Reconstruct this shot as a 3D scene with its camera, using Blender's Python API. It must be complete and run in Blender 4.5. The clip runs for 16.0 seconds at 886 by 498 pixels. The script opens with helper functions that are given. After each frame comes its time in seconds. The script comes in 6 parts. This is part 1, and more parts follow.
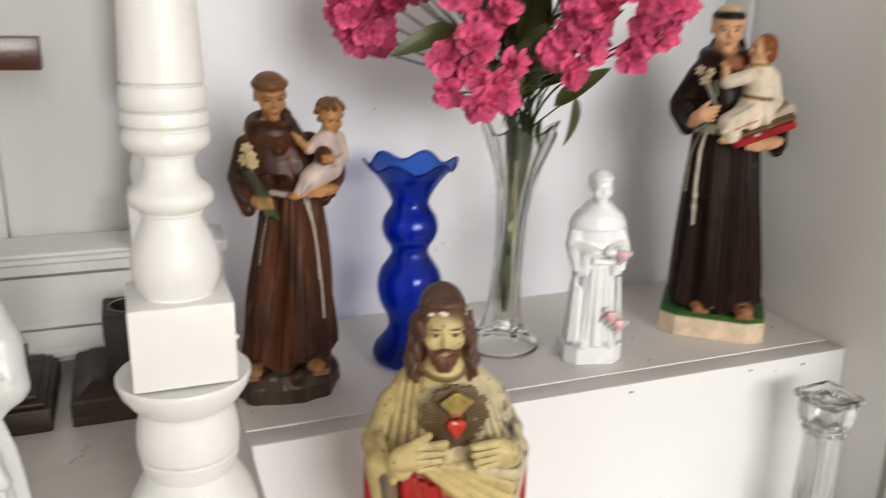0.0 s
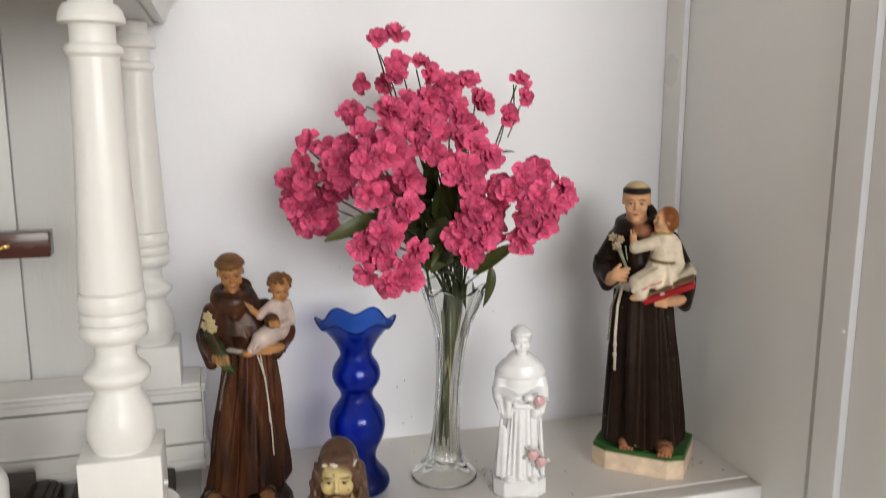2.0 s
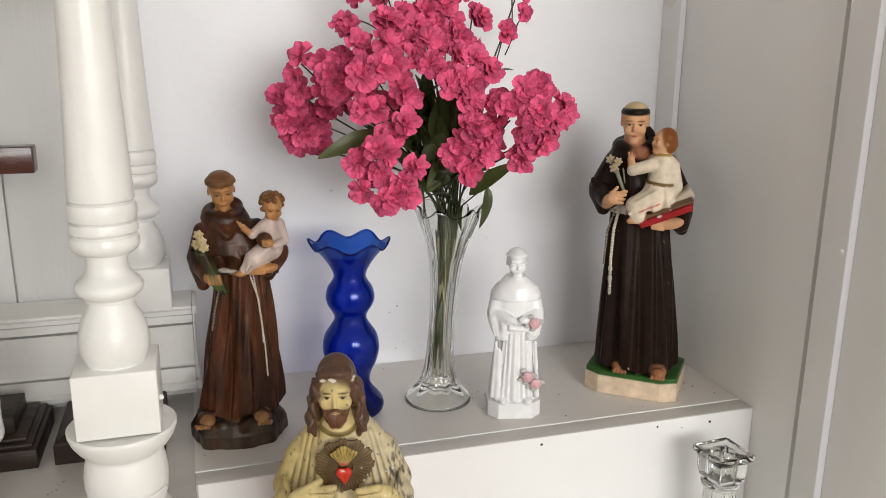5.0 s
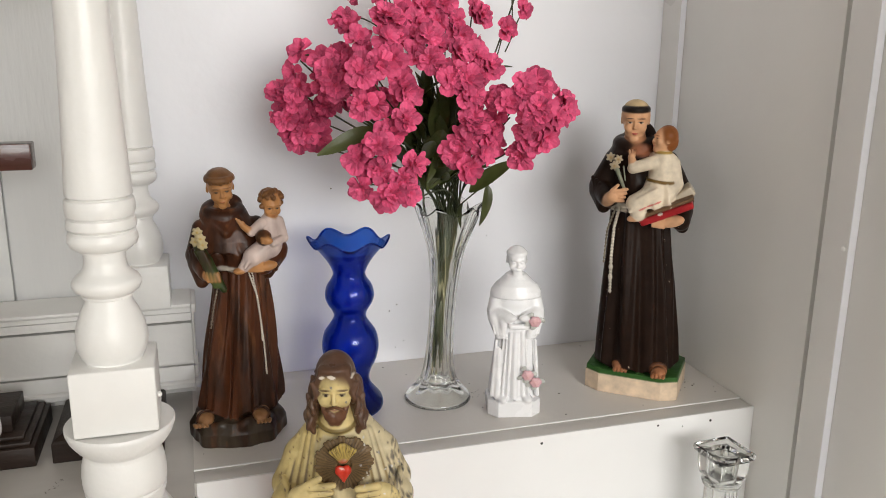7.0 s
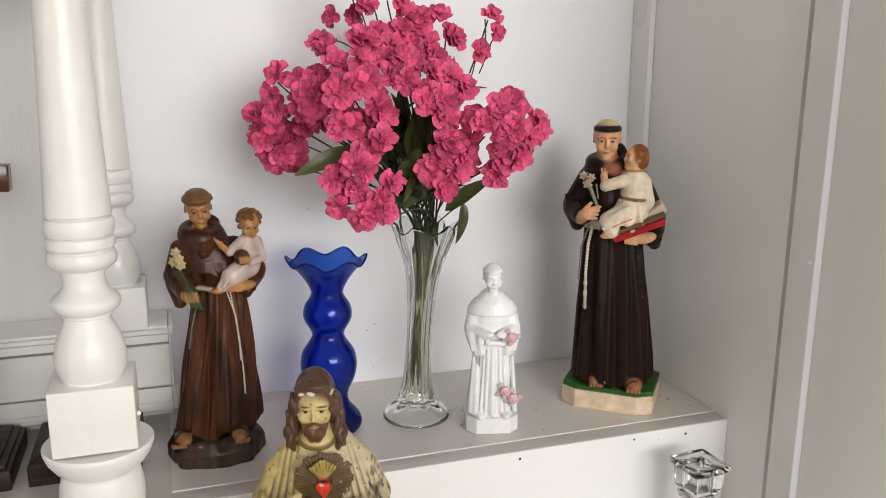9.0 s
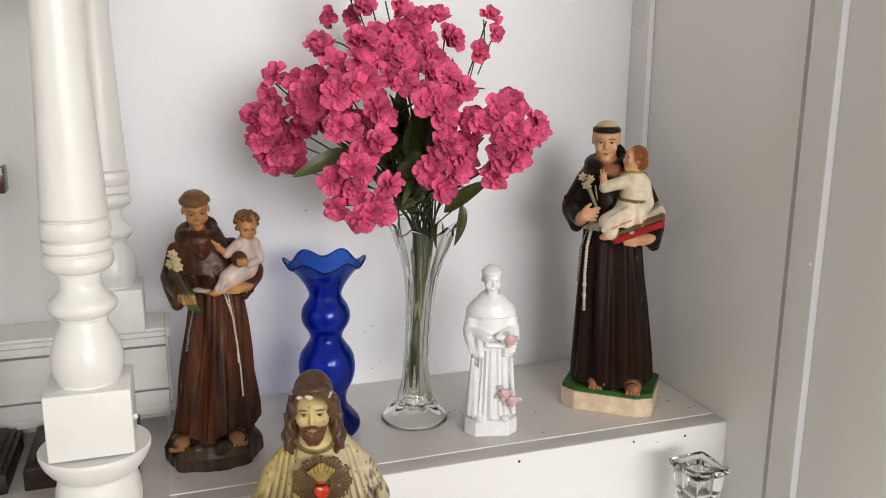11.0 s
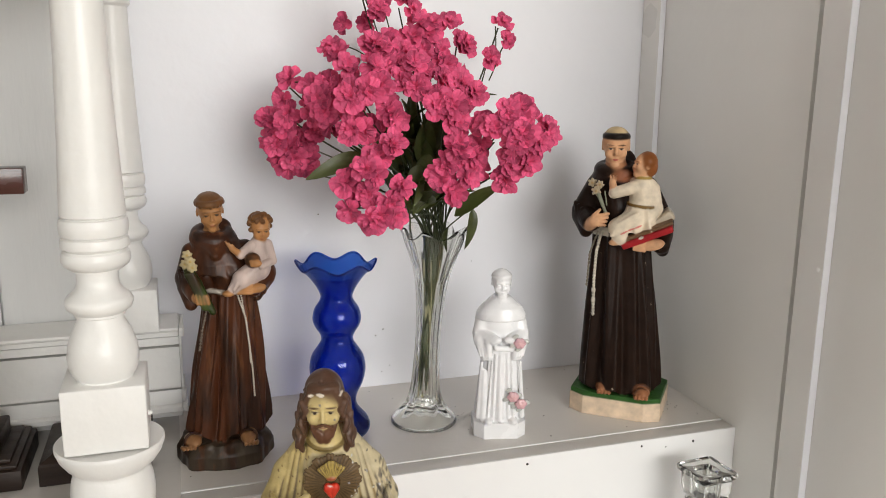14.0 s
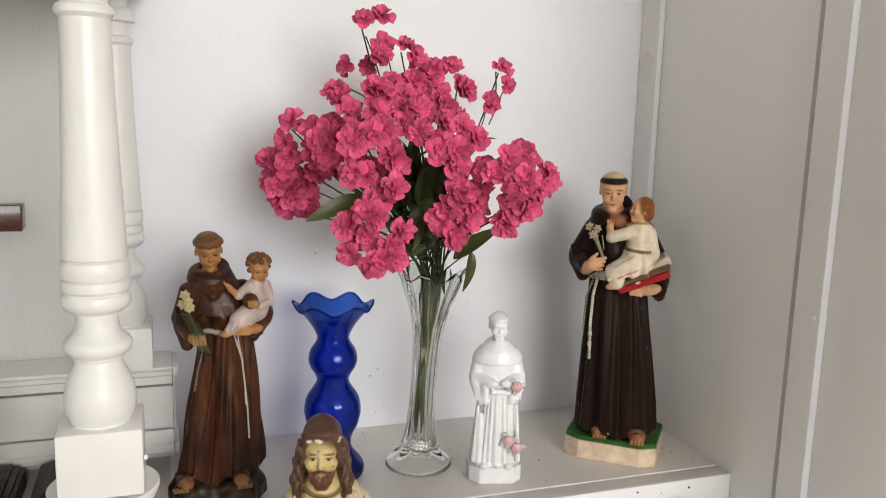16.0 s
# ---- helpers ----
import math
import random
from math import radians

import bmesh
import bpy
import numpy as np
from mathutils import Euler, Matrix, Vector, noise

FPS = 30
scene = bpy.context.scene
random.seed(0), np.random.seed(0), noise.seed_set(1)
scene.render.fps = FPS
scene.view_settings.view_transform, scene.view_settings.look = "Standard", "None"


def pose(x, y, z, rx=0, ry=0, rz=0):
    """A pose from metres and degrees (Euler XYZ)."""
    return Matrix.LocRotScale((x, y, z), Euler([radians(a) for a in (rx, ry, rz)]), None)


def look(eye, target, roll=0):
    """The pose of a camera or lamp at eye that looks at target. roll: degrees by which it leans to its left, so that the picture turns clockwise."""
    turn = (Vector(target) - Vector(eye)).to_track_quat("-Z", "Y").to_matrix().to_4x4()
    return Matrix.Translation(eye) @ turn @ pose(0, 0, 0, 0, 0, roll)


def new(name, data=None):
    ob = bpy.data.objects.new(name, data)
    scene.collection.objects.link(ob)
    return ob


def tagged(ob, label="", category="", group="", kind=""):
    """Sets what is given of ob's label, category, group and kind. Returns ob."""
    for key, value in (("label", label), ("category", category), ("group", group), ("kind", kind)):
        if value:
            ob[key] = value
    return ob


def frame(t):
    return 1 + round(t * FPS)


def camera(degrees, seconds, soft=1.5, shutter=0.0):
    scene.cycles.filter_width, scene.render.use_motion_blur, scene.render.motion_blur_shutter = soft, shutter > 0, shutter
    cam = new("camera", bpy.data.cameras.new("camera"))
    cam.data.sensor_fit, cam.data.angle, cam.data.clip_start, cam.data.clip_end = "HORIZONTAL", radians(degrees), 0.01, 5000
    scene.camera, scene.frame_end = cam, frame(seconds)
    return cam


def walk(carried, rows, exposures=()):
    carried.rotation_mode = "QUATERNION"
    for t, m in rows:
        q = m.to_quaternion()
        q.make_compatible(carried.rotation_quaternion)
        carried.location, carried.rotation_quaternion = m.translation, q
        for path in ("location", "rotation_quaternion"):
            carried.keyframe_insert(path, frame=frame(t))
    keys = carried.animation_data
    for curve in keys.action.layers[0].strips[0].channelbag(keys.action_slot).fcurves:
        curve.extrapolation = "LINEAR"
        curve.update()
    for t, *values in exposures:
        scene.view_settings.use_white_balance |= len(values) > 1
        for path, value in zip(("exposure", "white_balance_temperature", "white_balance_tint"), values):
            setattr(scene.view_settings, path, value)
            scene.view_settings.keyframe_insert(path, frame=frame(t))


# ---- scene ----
cam = camera(57.0, 16.0, soft=0.9, shutter=0.5)
PATH = [
    (0, (0.0, 0.012, 1.401), (0.696, 1.796, 0.823), 1.3),
    (0.5, (0.015, -0.04, 1.395), (0.855, 1.723, 0.965), 2.3),
    (1, (0.083, -0.086, 1.466), (0.691, 1.78, 1.078), 0.3),
    (1.5, (0.097, -0.135, 1.494), (0.596, 1.779, 1.198), -0.5),
    (2, (0.088, -0.126, 1.487), (0.623, 1.767, 1.127), 0.1),
    (2.5, (0.083, -0.122, 1.473), (0.661, 1.721, 0.953), 0.6),
    (3, (0.082, -0.111, 1.467), (0.69, 1.715, 0.924), 0.7),
    (3.5, (0.081, -0.109, 1.462), (0.664, 1.732, 0.942), 0.5),
    (4, (0.079, -0.117, 1.463), (0.646, 1.734, 0.962), 0.7),
    (6.5, (0.078, -0.108, 1.462), (0.652, 1.743, 0.968), 0.4),
    (7, (0.079, -0.112, 1.459), (0.649, 1.741, 0.967), 0.6),
    (7.5, (0.079, -0.118, 1.457), (0.666, 1.734, 0.983), 0.7),
    (8, (0.077, -0.12, 1.458), (0.688, 1.731, 1.009), 0.6),
    (8.5, (0.075, -0.122, 1.456), (0.701, 1.727, 1.019), 0.4),
    (11, (0.075, -0.118, 1.456), (0.711, 1.729, 1.023), 0.4),
    (11.5, (0.075, -0.117, 1.453), (0.721, 1.723, 1.011), 0.4),
    (12, (0.073, -0.12, 1.456), (0.717, 1.721, 1.014), 0.3),
    (12.5, (0.073, -0.122, 1.452), (0.695, 1.729, 1.021), 0.1),
    (13, (0.069, -0.124, 1.452), (0.685, 1.728, 1.015), 0.3),
    (13.5, (0.072, -0.126, 1.452), (0.679, 1.73, 1.02), 0.3),
    (14, (0.072, -0.127, 1.452), (0.685, 1.732, 1.042), 0.7),
    (14.5, (0.072, -0.125, 1.456), (0.697, 1.735, 1.069), 1.1),
    (15, (0.072, -0.123, 1.455), (0.703, 1.738, 1.085), 1.0),
    (15.5, (0.07, -0.123, 1.453), (0.701, 1.741, 1.093), 1.4),
    (16, (0.062, -0.122, 1.462), (0.708, 1.741, 1.129), 1.7),
]
walk(cam, [(t, look(eye, target, roll)) for t, eye, target, roll in PATH],
     exposures=[(0, 0.09), (0.5, -0.01), (1, -0.17), (1.5, -0.10), (2, -0.10), (2.5, 0.05), (3.5, -0.03), (16, -0.03)])

# ---- light: a window behind the camera, the sky, and an added fill lamp ----
world = bpy.data.worlds.new("world")
scene.world = world
world.use_nodes = True
wn = world.node_tree.nodes
sky = wn.new("ShaderNodeTexSky")
sky.sky_type, sky.sun_disc = "NISHITA", False
sky.sun_elevation, sky.sun_rotation = radians(40), radians(150)
world.node_tree.links.new(sky.outputs[0], wn["Background"].inputs[0])
wn["Background"].inputs[1].default_value = 0.1


def area_lamp(name, size, size_y, watts, m, colour):
    data = bpy.data.lights.new(name, "AREA")
    data.shape, data.size, data.size_y, data.energy, data.color = "RECTANGLE", size, size_y, watts, colour
    ob = new(name, data)
    ob.matrix_world = m
    return ob


area_lamp("window_light", 2.1, 1.1, 79, look((0.82, -2.93, 2.0), (0.35, 0.7, 1.25)), (1.0, 0.982, 0.945))
# Fill lamp added at the left to brighten the side panel; no window there.
area_lamp("side_fill_light", 1.0, 1.2, 9, look((-2.13, -1.1, 1.7), (0.2, 0.6, 1.3)), (0.97, 0.985, 1.0))


# ---- materials ----
def material(name, colour=(0.8, 0.8, 0.8), rough=0.5, metal=0.0, vary=0.06, scale=30.0, bump=0.0, bump_scale=200.0,
             stain=0.0, stain_from=0.56, stain_colour=(0.3, 0.27, 0.22), stain_scale=6.0, stretch=(1, 1, 1), attribute=None, coat=0.0,
             sss=0.0, stain_wide=0.34, island=0.0, rnd=0.0, spec=0.5, dark_only=False):
    """A painted, plain or attribute-coloured surface with grain at two scales, faint stains and relief."""
    m = bpy.data.materials.new(name)
    m.use_nodes = True
    n, l = m.node_tree.nodes, m.node_tree.links
    b = n["Principled BSDF"]
    b.inputs["Roughness"].default_value, b.inputs["Metallic"].default_value = rough, metal
    b.inputs["Specular IOR Level"].default_value = spec
    b.inputs["Coat Weight"].default_value = coat
    b.inputs["Coat Roughness"].default_value = 0.12
    if sss:
        b.inputs["Subsurface Weight"].default_value = sss
        b.inputs["Subsurface Radius"].default_value = (0.004, 0.003, 0.002)
    tex = n.new("ShaderNodeTexCoord")
    mp = n.new("ShaderNodeMapping")
    mp.inputs["Scale"].default_value = stretch
    l.new(tex.outputs["Object"], mp.inputs[0])

    def noisy(s, detail=4.0):
        t = n.new("ShaderNodeTexNoise")
        t.inputs["Scale"].default_value, t.inputs["Detail"].default_value = s, detail
        l.new(mp.outputs[0], t.inputs["Vector"])
        return t.outputs["Fac"]

    def mix(kind, fac, a, c):
        x = n.new("ShaderNodeMix")
        x.data_type, x.blend_type = "RGBA", kind
        for sock, v in ((x.inputs[0], fac), (x.inputs[6], a), (x.inputs[7], c)):
            if hasattr(v, "links"):
                l.new(v, sock)
            else:
                sock.default_value = v if isinstance(v, float) else (*v, 1.0)
        return x.outputs[2]

    def ramp(v, lo, hi, a, c):
        r = n.new("ShaderNodeMapRange")
        for i, q in enumerate((lo, hi, a, c)):
            r.inputs[i + 1].default_value = q
        l.new(v, r.inputs[0])
        return r.outputs[0]

    if attribute:
        at = n.new("ShaderNodeAttribute")
        at.attribute_name = attribute
        base = at.outputs["Color"]
    else:
        rgb = n.new("ShaderNodeRGB")
        rgb.outputs[0].default_value = (*colour, 1)
        base = rgb.outputs[0]
    hsv = n.new("ShaderNodeHueSaturation")
    l.new(base, hsv.inputs["Color"])
    add = n.new("ShaderNodeMath")
    l.new(ramp(noisy(scale), 0.3, 0.7, 1 - vary, 1 + vary), add.inputs[0])
    l.new(ramp(noisy(scale * 0.13, 2), 0.35, 0.65, -vary * 0.6, vary * 0.6), add.inputs[1])
    value = add.outputs[0]
    if rnd or island:
        src = n.new("ShaderNodeObjectInfo").outputs["Random"] if rnd else n.new("ShaderNodeNewGeometry").outputs["Random Per Island"]
        a2 = n.new("ShaderNodeMath")
        l.new(value, a2.inputs[0])
        w = rnd or island
        l.new(ramp(src, 0, 1, -w, w), a2.inputs[1])
        value = a2.outputs[0]
    l.new(value, hsv.inputs["Value"])
    out = hsv.outputs[0]
    if stain:
        amount = ramp(noisy(stain_scale, 8), stain_from, stain_from + stain_wide, 0.0, stain)
        if dark_only:
            split, both = n.new("ShaderNodeSeparateColor"), n.new("ShaderNodeMath")
            both.operation = "MULTIPLY"
            l.new(base, split.inputs[0])
            l.new(amount, both.inputs[0])
            l.new(ramp(split.outputs[0], 0.13, 0.20, 1.0, 0.15), both.inputs[1])
            amount = both.outputs[0]
            worn = n.new("ShaderNodeMath")
            worn.operation = "MULTIPLY"
            l.new(ramp(noisy(stain_scale * 1.9, 6), 0.53, 0.66, 0.0, 0.75), worn.inputs[0])
            l.new(ramp(split.outputs[0], 0.13, 0.20, 1.0, 0.0), worn.inputs[1])
            out = mix("MIX", worn.outputs[0], out, (0.19, 0.072, 0.027))
        out = mix("MIX", amount, out, stain_colour)
    l.new(out, b.inputs["Base Color"])
    l.new(ramp(noisy(scale * 0.7), 0.3, 0.7, max(0.02, rough - 0.07), min(1, rough + 0.07)), b.inputs["Roughness"])
    if bump:
        bp = n.new("ShaderNodeBump")
        bp.inputs["Strength"].default_value, bp.inputs["Distance"].default_value = 1.0, bump
        l.new(noisy(bump_scale, 3), bp.inputs["Height"])
        l.new(bp.outputs[0], b.inputs["Normal"])
    return m


def chips(m, amount, colour, scale=90.0, width=0.03):
    """Flakes of lost paint with hard edges over a material's colour."""
    n, l = m.node_tree.nodes, m.node_tree.links
    b = n["Principled BSDF"]
    old = b.inputs["Base Color"].links[0].from_socket
    tex = n.new("ShaderNodeTexCoord")
    t = n.new("ShaderNodeTexNoise")
    t.inputs["Scale"].default_value, t.inputs["Detail"].default_value, t.inputs["Roughness"].default_value = scale, 5, 0.65
    l.new(tex.outputs["Object"], t.inputs["Vector"])
    r = n.new("ShaderNodeMapRange")
    r.inputs[1].default_value, r.inputs[2].default_value = amount, amount + width
    l.new(t.outputs["Fac"], r.inputs[0])
    x = n.new("ShaderNodeMix")
    x.data_type = "RGBA"
    l.new(r.outputs[0], x.inputs[0])
    l.new(old, x.inputs[6])
    x.inputs[7].default_value = (*colour, 1)
    l.new(x.outputs[2], b.inputs["Base Color"])
    return m


def thin_glass(name, tint, rough=0.01):
    """Thin coloured glass: light passes straight through, tinted, with a Fresnel gloss."""
    m = bpy.data.materials.new(name)
    m.use_nodes = True
    n, l = m.node_tree.nodes, m.node_tree.links
    n.remove(n["Principled BSDF"])
    tr, gl, fr, mx = (n.new("ShaderNodeBsdf" + k) if k in ("Transparent", "Glossy") else n.new("ShaderNode" + k) for k in ("Transparent", "Glossy", "LayerWeight", "MixShader"))
    tr.inputs[0].default_value = (*tint, 1)
    gl.inputs["Roughness"].default_value = rough
    power, scaled = n.new("ShaderNodeMath"), n.new("ShaderNodeMath")
    power.operation, scaled.operation = "POWER", "MULTIPLY_ADD"
    power.inputs[1].default_value, scaled.inputs[1].default_value, scaled.inputs[2].default_value = 4.0, 0.6, 0.045
    l.new(fr.outputs["Facing"], power.inputs[0])
    l.new(power.outputs[0], scaled.inputs[0])
    l.new(scaled.outputs[0], mx.inputs[0])
    l.new(tr.outputs[0], mx.inputs[1])
    l.new(gl.outputs[0], mx.inputs[2])
    l.new(mx.outputs[0], n["Material Output"].inputs[0])
    return m


def blown_glass(name, tint, body=0.45):
    """Coloured blown glass: part of the light goes straight through, part is bent in its uneven wall."""
    m = thin_glass(name, tint)
    n, l = m.node_tree.nodes, m.node_tree.links
    thin = n["Material Output"].inputs[0].links[0].from_socket
    bent, mx = n.new("ShaderNodeBsdfGlass"), n.new("ShaderNodeMixShader")
    bent.inputs["Color"].default_value = (*tint, 1)
    bent.inputs["Roughness"].default_value, bent.inputs["IOR"].default_value = 0.0, 1.45
    mx.inputs[0].default_value = body
    l.new(thin, mx.inputs[1])
    l.new(bent.outputs[0], mx.inputs[2])
    l.new(mx.outputs[0], n["Material Output"].inputs[0])
    return m


def solid_glass(name, tint=(0.97, 0.98, 0.97), rough=0.01):
    m = bpy.data.materials.new(name)
    m.use_nodes = True
    b = m.node_tree.nodes["Principled BSDF"]
    b.inputs["Base Color"].default_value = (*tint, 1)
    b.inputs["Transmission Weight"].default_value = 1.0
    b.inputs["Roughness"].default_value, b.inputs["IOR"].default_value = rough, 1.5
    return m


WALL_WHITE = material("white_wall_paint", (0.82, 0.825, 0.86), 0.42, vary=0.012, scale=9, bump=0.0004, bump_scale=60, stain=0.05, stain_colour=(0.66, 0.65, 0.64), stain_scale=3.5)
# White paint with the shade under the canopy put into its grey.
SHADED_WHITE = material("shaded_white_paint", (0.66, 0.66, 0.65), 0.45, vary=0.02, scale=12, bump=0.0004, bump_scale=50, stretch=(4, 4, 0.6))
SIDE_GREY = material("grey_panel_paint", (0.76, 0.742, 0.70), 0.38, vary=0.02, scale=8, bump=0.0003, bump_scale=70, stain=0.12, stain_colour=(0.44, 0.42, 0.39), stain_scale=5)
TRIM_GREY = material("grey_trim_paint", (0.76, 0.742, 0.705), 0.32, vary=0.02, scale=10, bump=0.0003, bump_scale=90)
GLOSS_WHITE = material("white_gloss_paint", (0.85, 0.84, 0.81), 0.36, vary=0.025, scale=25, bump=0.0010, bump_scale=55, coat=0.06, stain=0.06, stain_colour=(0.68, 0.65, 0.58), stain_scale=22)
SHELF_GREY = material("grey_shelf_laminate", (0.71, 0.675, 0.63), 0.38, vary=0.02, scale=16, bump=0.0002, bump_scale=150)
EDGE_GREY = material("grey_shelf_edging", (0.63, 0.60, 0.56), 0.35, vary=0.02, scale=20, stretch=(0.2, 1, 1))
PANEL_WHITE = material("white_panel_laminate", (0.88, 0.875, 0.86), 0.34, vary=0.02, scale=7)
MARBLE = material("white_marble", (0.59, 0.56, 0.52), 0.22, vary=0.05, scale=9, stain=0.4, stain_colour=(0.30, 0.28, 0.25), stain_scale=11, stretch=(1.0, 2.6, 1))
DARK_HOLE = material("dark_hole", (0.02, 0.018, 0.016), 0.8)
DIRT = material("dirt", (0.13, 0.11, 0.09), 0.9)
DARK_WOOD = material("dark_stained_wood", (0.026, 0.0155, 0.011), 0.46, vary=0.30, scale=24, stretch=(1, 6, 6), bump=0.0003, bump_scale=120, spec=0.3)
RED_WOOD = material("polished_red_wood", (0.078, 0.023, 0.017), 0.25, vary=0.28, scale=22, stretch=(0.8, 7, 7), coat=0.3)
DULL_METAL = material("dull_metal", (0.30, 0.27, 0.23), 0.5, metal=0.6, vary=0.2, scale=90)
BRASS = material("brass", (0.72, 0.46, 0.15), 0.3, metal=1.0, vary=0.1, scale=80)
PLASTER = material("room_plaster", (0.70, 0.69, 0.67), 0.8, vary=0.02, scale=5)
FLOORING = material("brown_floor", (0.28, 0.20, 0.13), 0.5, vary=0.15, scale=10, stretch=(1, 8, 1))
BLUE_GLASS = blown_glass("cobalt_glass", (0.19, 0.38, 0.80), 0.4)
CLEAR_GLASS = solid_glass("clear_glass", (0.885, 0.89, 0.86))
CRYSTAL = solid_glass("crystal_glass", (0.88, 0.89, 0.87))
PETAL = material("pink_silk_petal", (0.69, 0.096, 0.215), 0.55, vary=0.16, scale=120, bump=0.0004, bump_scale=420, island=0.30, spec=0.25)
LEAF = material("green_silk_leaf", (0.076, 0.092, 0.023), 0.42, vary=0.25, scale=60, bump=0.0003, bump_scale=300, rnd=0.3)
PALE_STEM = material("pale_stem", (0.27, 0.25, 0.15), 0.45, vary=0.25, scale=60)
STEM = material("green_stem", (0.040, 0.050, 0.018), 0.45, vary=0.2, scale=60)
RESIN = material("painted_resin", rough=0.34, vary=0.26, scale=60, spec=0.24, dark_only=True, stain=0.85, stain_from=0.42, stain_wide=0.18, stain_colour=(0.016, 0.007, 0.004), stain_scale=55, attribute="paint", stretch=(1, 1, 0.22), bump=0.0006, bump_scale=120)
PLASTER_PAINT = chips(material("painted_plaster", rough=0.36, spec=0.12, vary=0.18, scale=90, attribute="paint", bump=0.0005, bump_scale=140), 0.70, (0.42, 0.33, 0.24), 110)
WORN_PAINT = chips(chips(material("worn_painted_plaster", rough=0.33, vary=0.16, scale=100, spec=0.3, attribute="paint", bump=0.0006, bump_scale=150, stain=0.7, stain_colour=(0.19, 0.13, 0.06), stain_scale=30), 0.67, (0.085, 0.078, 0.075), 38, 0.05), 0.75, (0.62, 0.60, 0.56), 90)
PORCELAIN = material("white_porcelain", rough=0.25, vary=0.015, scale=60, attribute="paint", coat=0.25)


# ---- mesh helpers ----
def mesh_of(bm, smooth=None):
    """Finish a bmesh as a mesh; smooth: the angle in degrees above which edges stay sharp, or None for flat."""
    me = bpy.data.meshes.new("mesh")
    bmesh.ops.recalc_face_normals(bm, faces=bm.faces)
    if smooth is not None:
        for f in bm.faces:
            f.smooth = True
        for e in bm.edges:
            if len(e.link_faces) == 2 and e.calc_face_angle(0) > radians(smooth):
                e.smooth = False
    bm.to_mesh(me)
    bm.free()
    return me


def part(name, bm, mat, parent=None, label="", smooth=40):
    ob = new(name, bm if isinstance(bm, bpy.types.Mesh) else mesh_of(bm, smooth))
    if mat is not None:
        ob.data.materials.append(mat)
    if parent is not None:
        ob.parent = parent
    if label:
        ob["label"] = label
    return ob


def thing(name, at, label, category, group="", rz=0.0, kind=""):
    ob = new(name)
    ob.empty_display_size = 0.02
    ob.matrix_world = pose(*at, 0, 0, rz)
    return tagged(ob, label, category, group, kind)


def box(lo, hi, bevel=0.0, bm=None, segments=2):
    """A box between two corners, with softened edges."""
    own = bmesh.new()
    bmesh.ops.create_cube(own, size=1, matrix=Matrix.Translation((Vector(lo) + Vector(hi)) / 2) @ Matrix.Diagonal((*(Vector(hi) - Vector(lo)), 1)))
    if bevel:
        bmesh.ops.bevel(own, geom=list(own.edges), offset=bevel, segments=segments, profile=0.5, affect="EDGES")
    if bm is None:
        return own
    me = bpy.data.meshes.new("tmp")
    own.to_mesh(me)
    own.free()
    bm.from_mesh(me)
    bpy.data.meshes.remove(me)
    return bm


def lathe(profile, steps=64, at=(0, 0, 0), bm=None, wave=None, close=True):
    """Turn a profile of (radius, height) round the z axis; wave(angle, i) scales the radius and lifts the point."""
    bm = bm or bmesh.new()
    rings = []
    for i, (r, z) in enumerate(profile):
        ring = []
        for k in range(steps):
            a = 2 * math.pi * k / steps
            s, dz = wave(a, i) if wave else (1.0, 0.0)
            ring.append(bm.verts.new((at[0] + r * s * math.cos(a), at[1] + r * s * math.sin(a), at[2] + z + dz)))
        rings.append(ring)
    for a, b in zip(rings, rings[1:]):
        for k in range(steps):
            bm.faces.new((a[k], a[(k + 1) % steps], b[(k + 1) % steps], b[k]))
    if close:
        bm.faces.new(rings[0][::-1])
        bm.faces.new(rings[-1])
    return bm


def round_profile(points, n=5):
    """A smooth (Catmull-Rom) curve through (r, z) points."""
    out = []
    p = [points[0], *points, points[-1]]
    for a, b, c, d in zip(p, p[1:], p[2:], p[3:]):
        for k in range(n):
            t = k / n
            out.append(tuple(0.5 * (2 * b[q] + (c[q] - a[q]) * t + (2 * a[q] - 5 * b[q] + 4 * c[q] - d[q]) * t * t + (3 * b[q] - a[q] - 3 * c[q] + d[q]) * t ** 3) for q in (0, 1)))
    out.append(points[-1])
    return out


def sweep(points, radius, bm=None, sides=6):
    """A tube along points; radius: a number or one for each point."""
    bm = bm or bmesh.new()
    pts = [Vector(p) for p in points]
    rad = radius if isinstance(radius, (list, tuple)) else [radius] * len(pts)
    rings = []
    for i, p in enumerate(pts):
        d = (pts[min(i + 1, len(pts) - 1)] - pts[max(i - 1, 0)]).normalized()
        u = d.cross(Vector((0.3, 1, 0.2))).normalized()
        v = d.cross(u)
        rings.append([bm.verts.new(p + rad[i] * (math.cos(2 * math.pi * k / sides) * u + math.sin(2 * math.pi * k / sides) * v)) for k in range(sides)])
    for a, b in zip(rings, rings[1:]):
        for k in range(sides):
            bm.faces.new((a[k], a[(k + 1) % sides], b[(k + 1) % sides], b[k]))
    bm.faces.new(rings[0][::-1])
    bm.faces.new(rings[-1])
    return bm


def bezier(a, b, c, d, n=12):
    a, b, c, d = map(Vector, (a, b, c, d))
    return [a * (1 - t) ** 3 + 3 * b * t * (1 - t) ** 2 + 3 * c * t * t * (1 - t) + d * t ** 3 for t in (i / n for i in range(n + 1))]


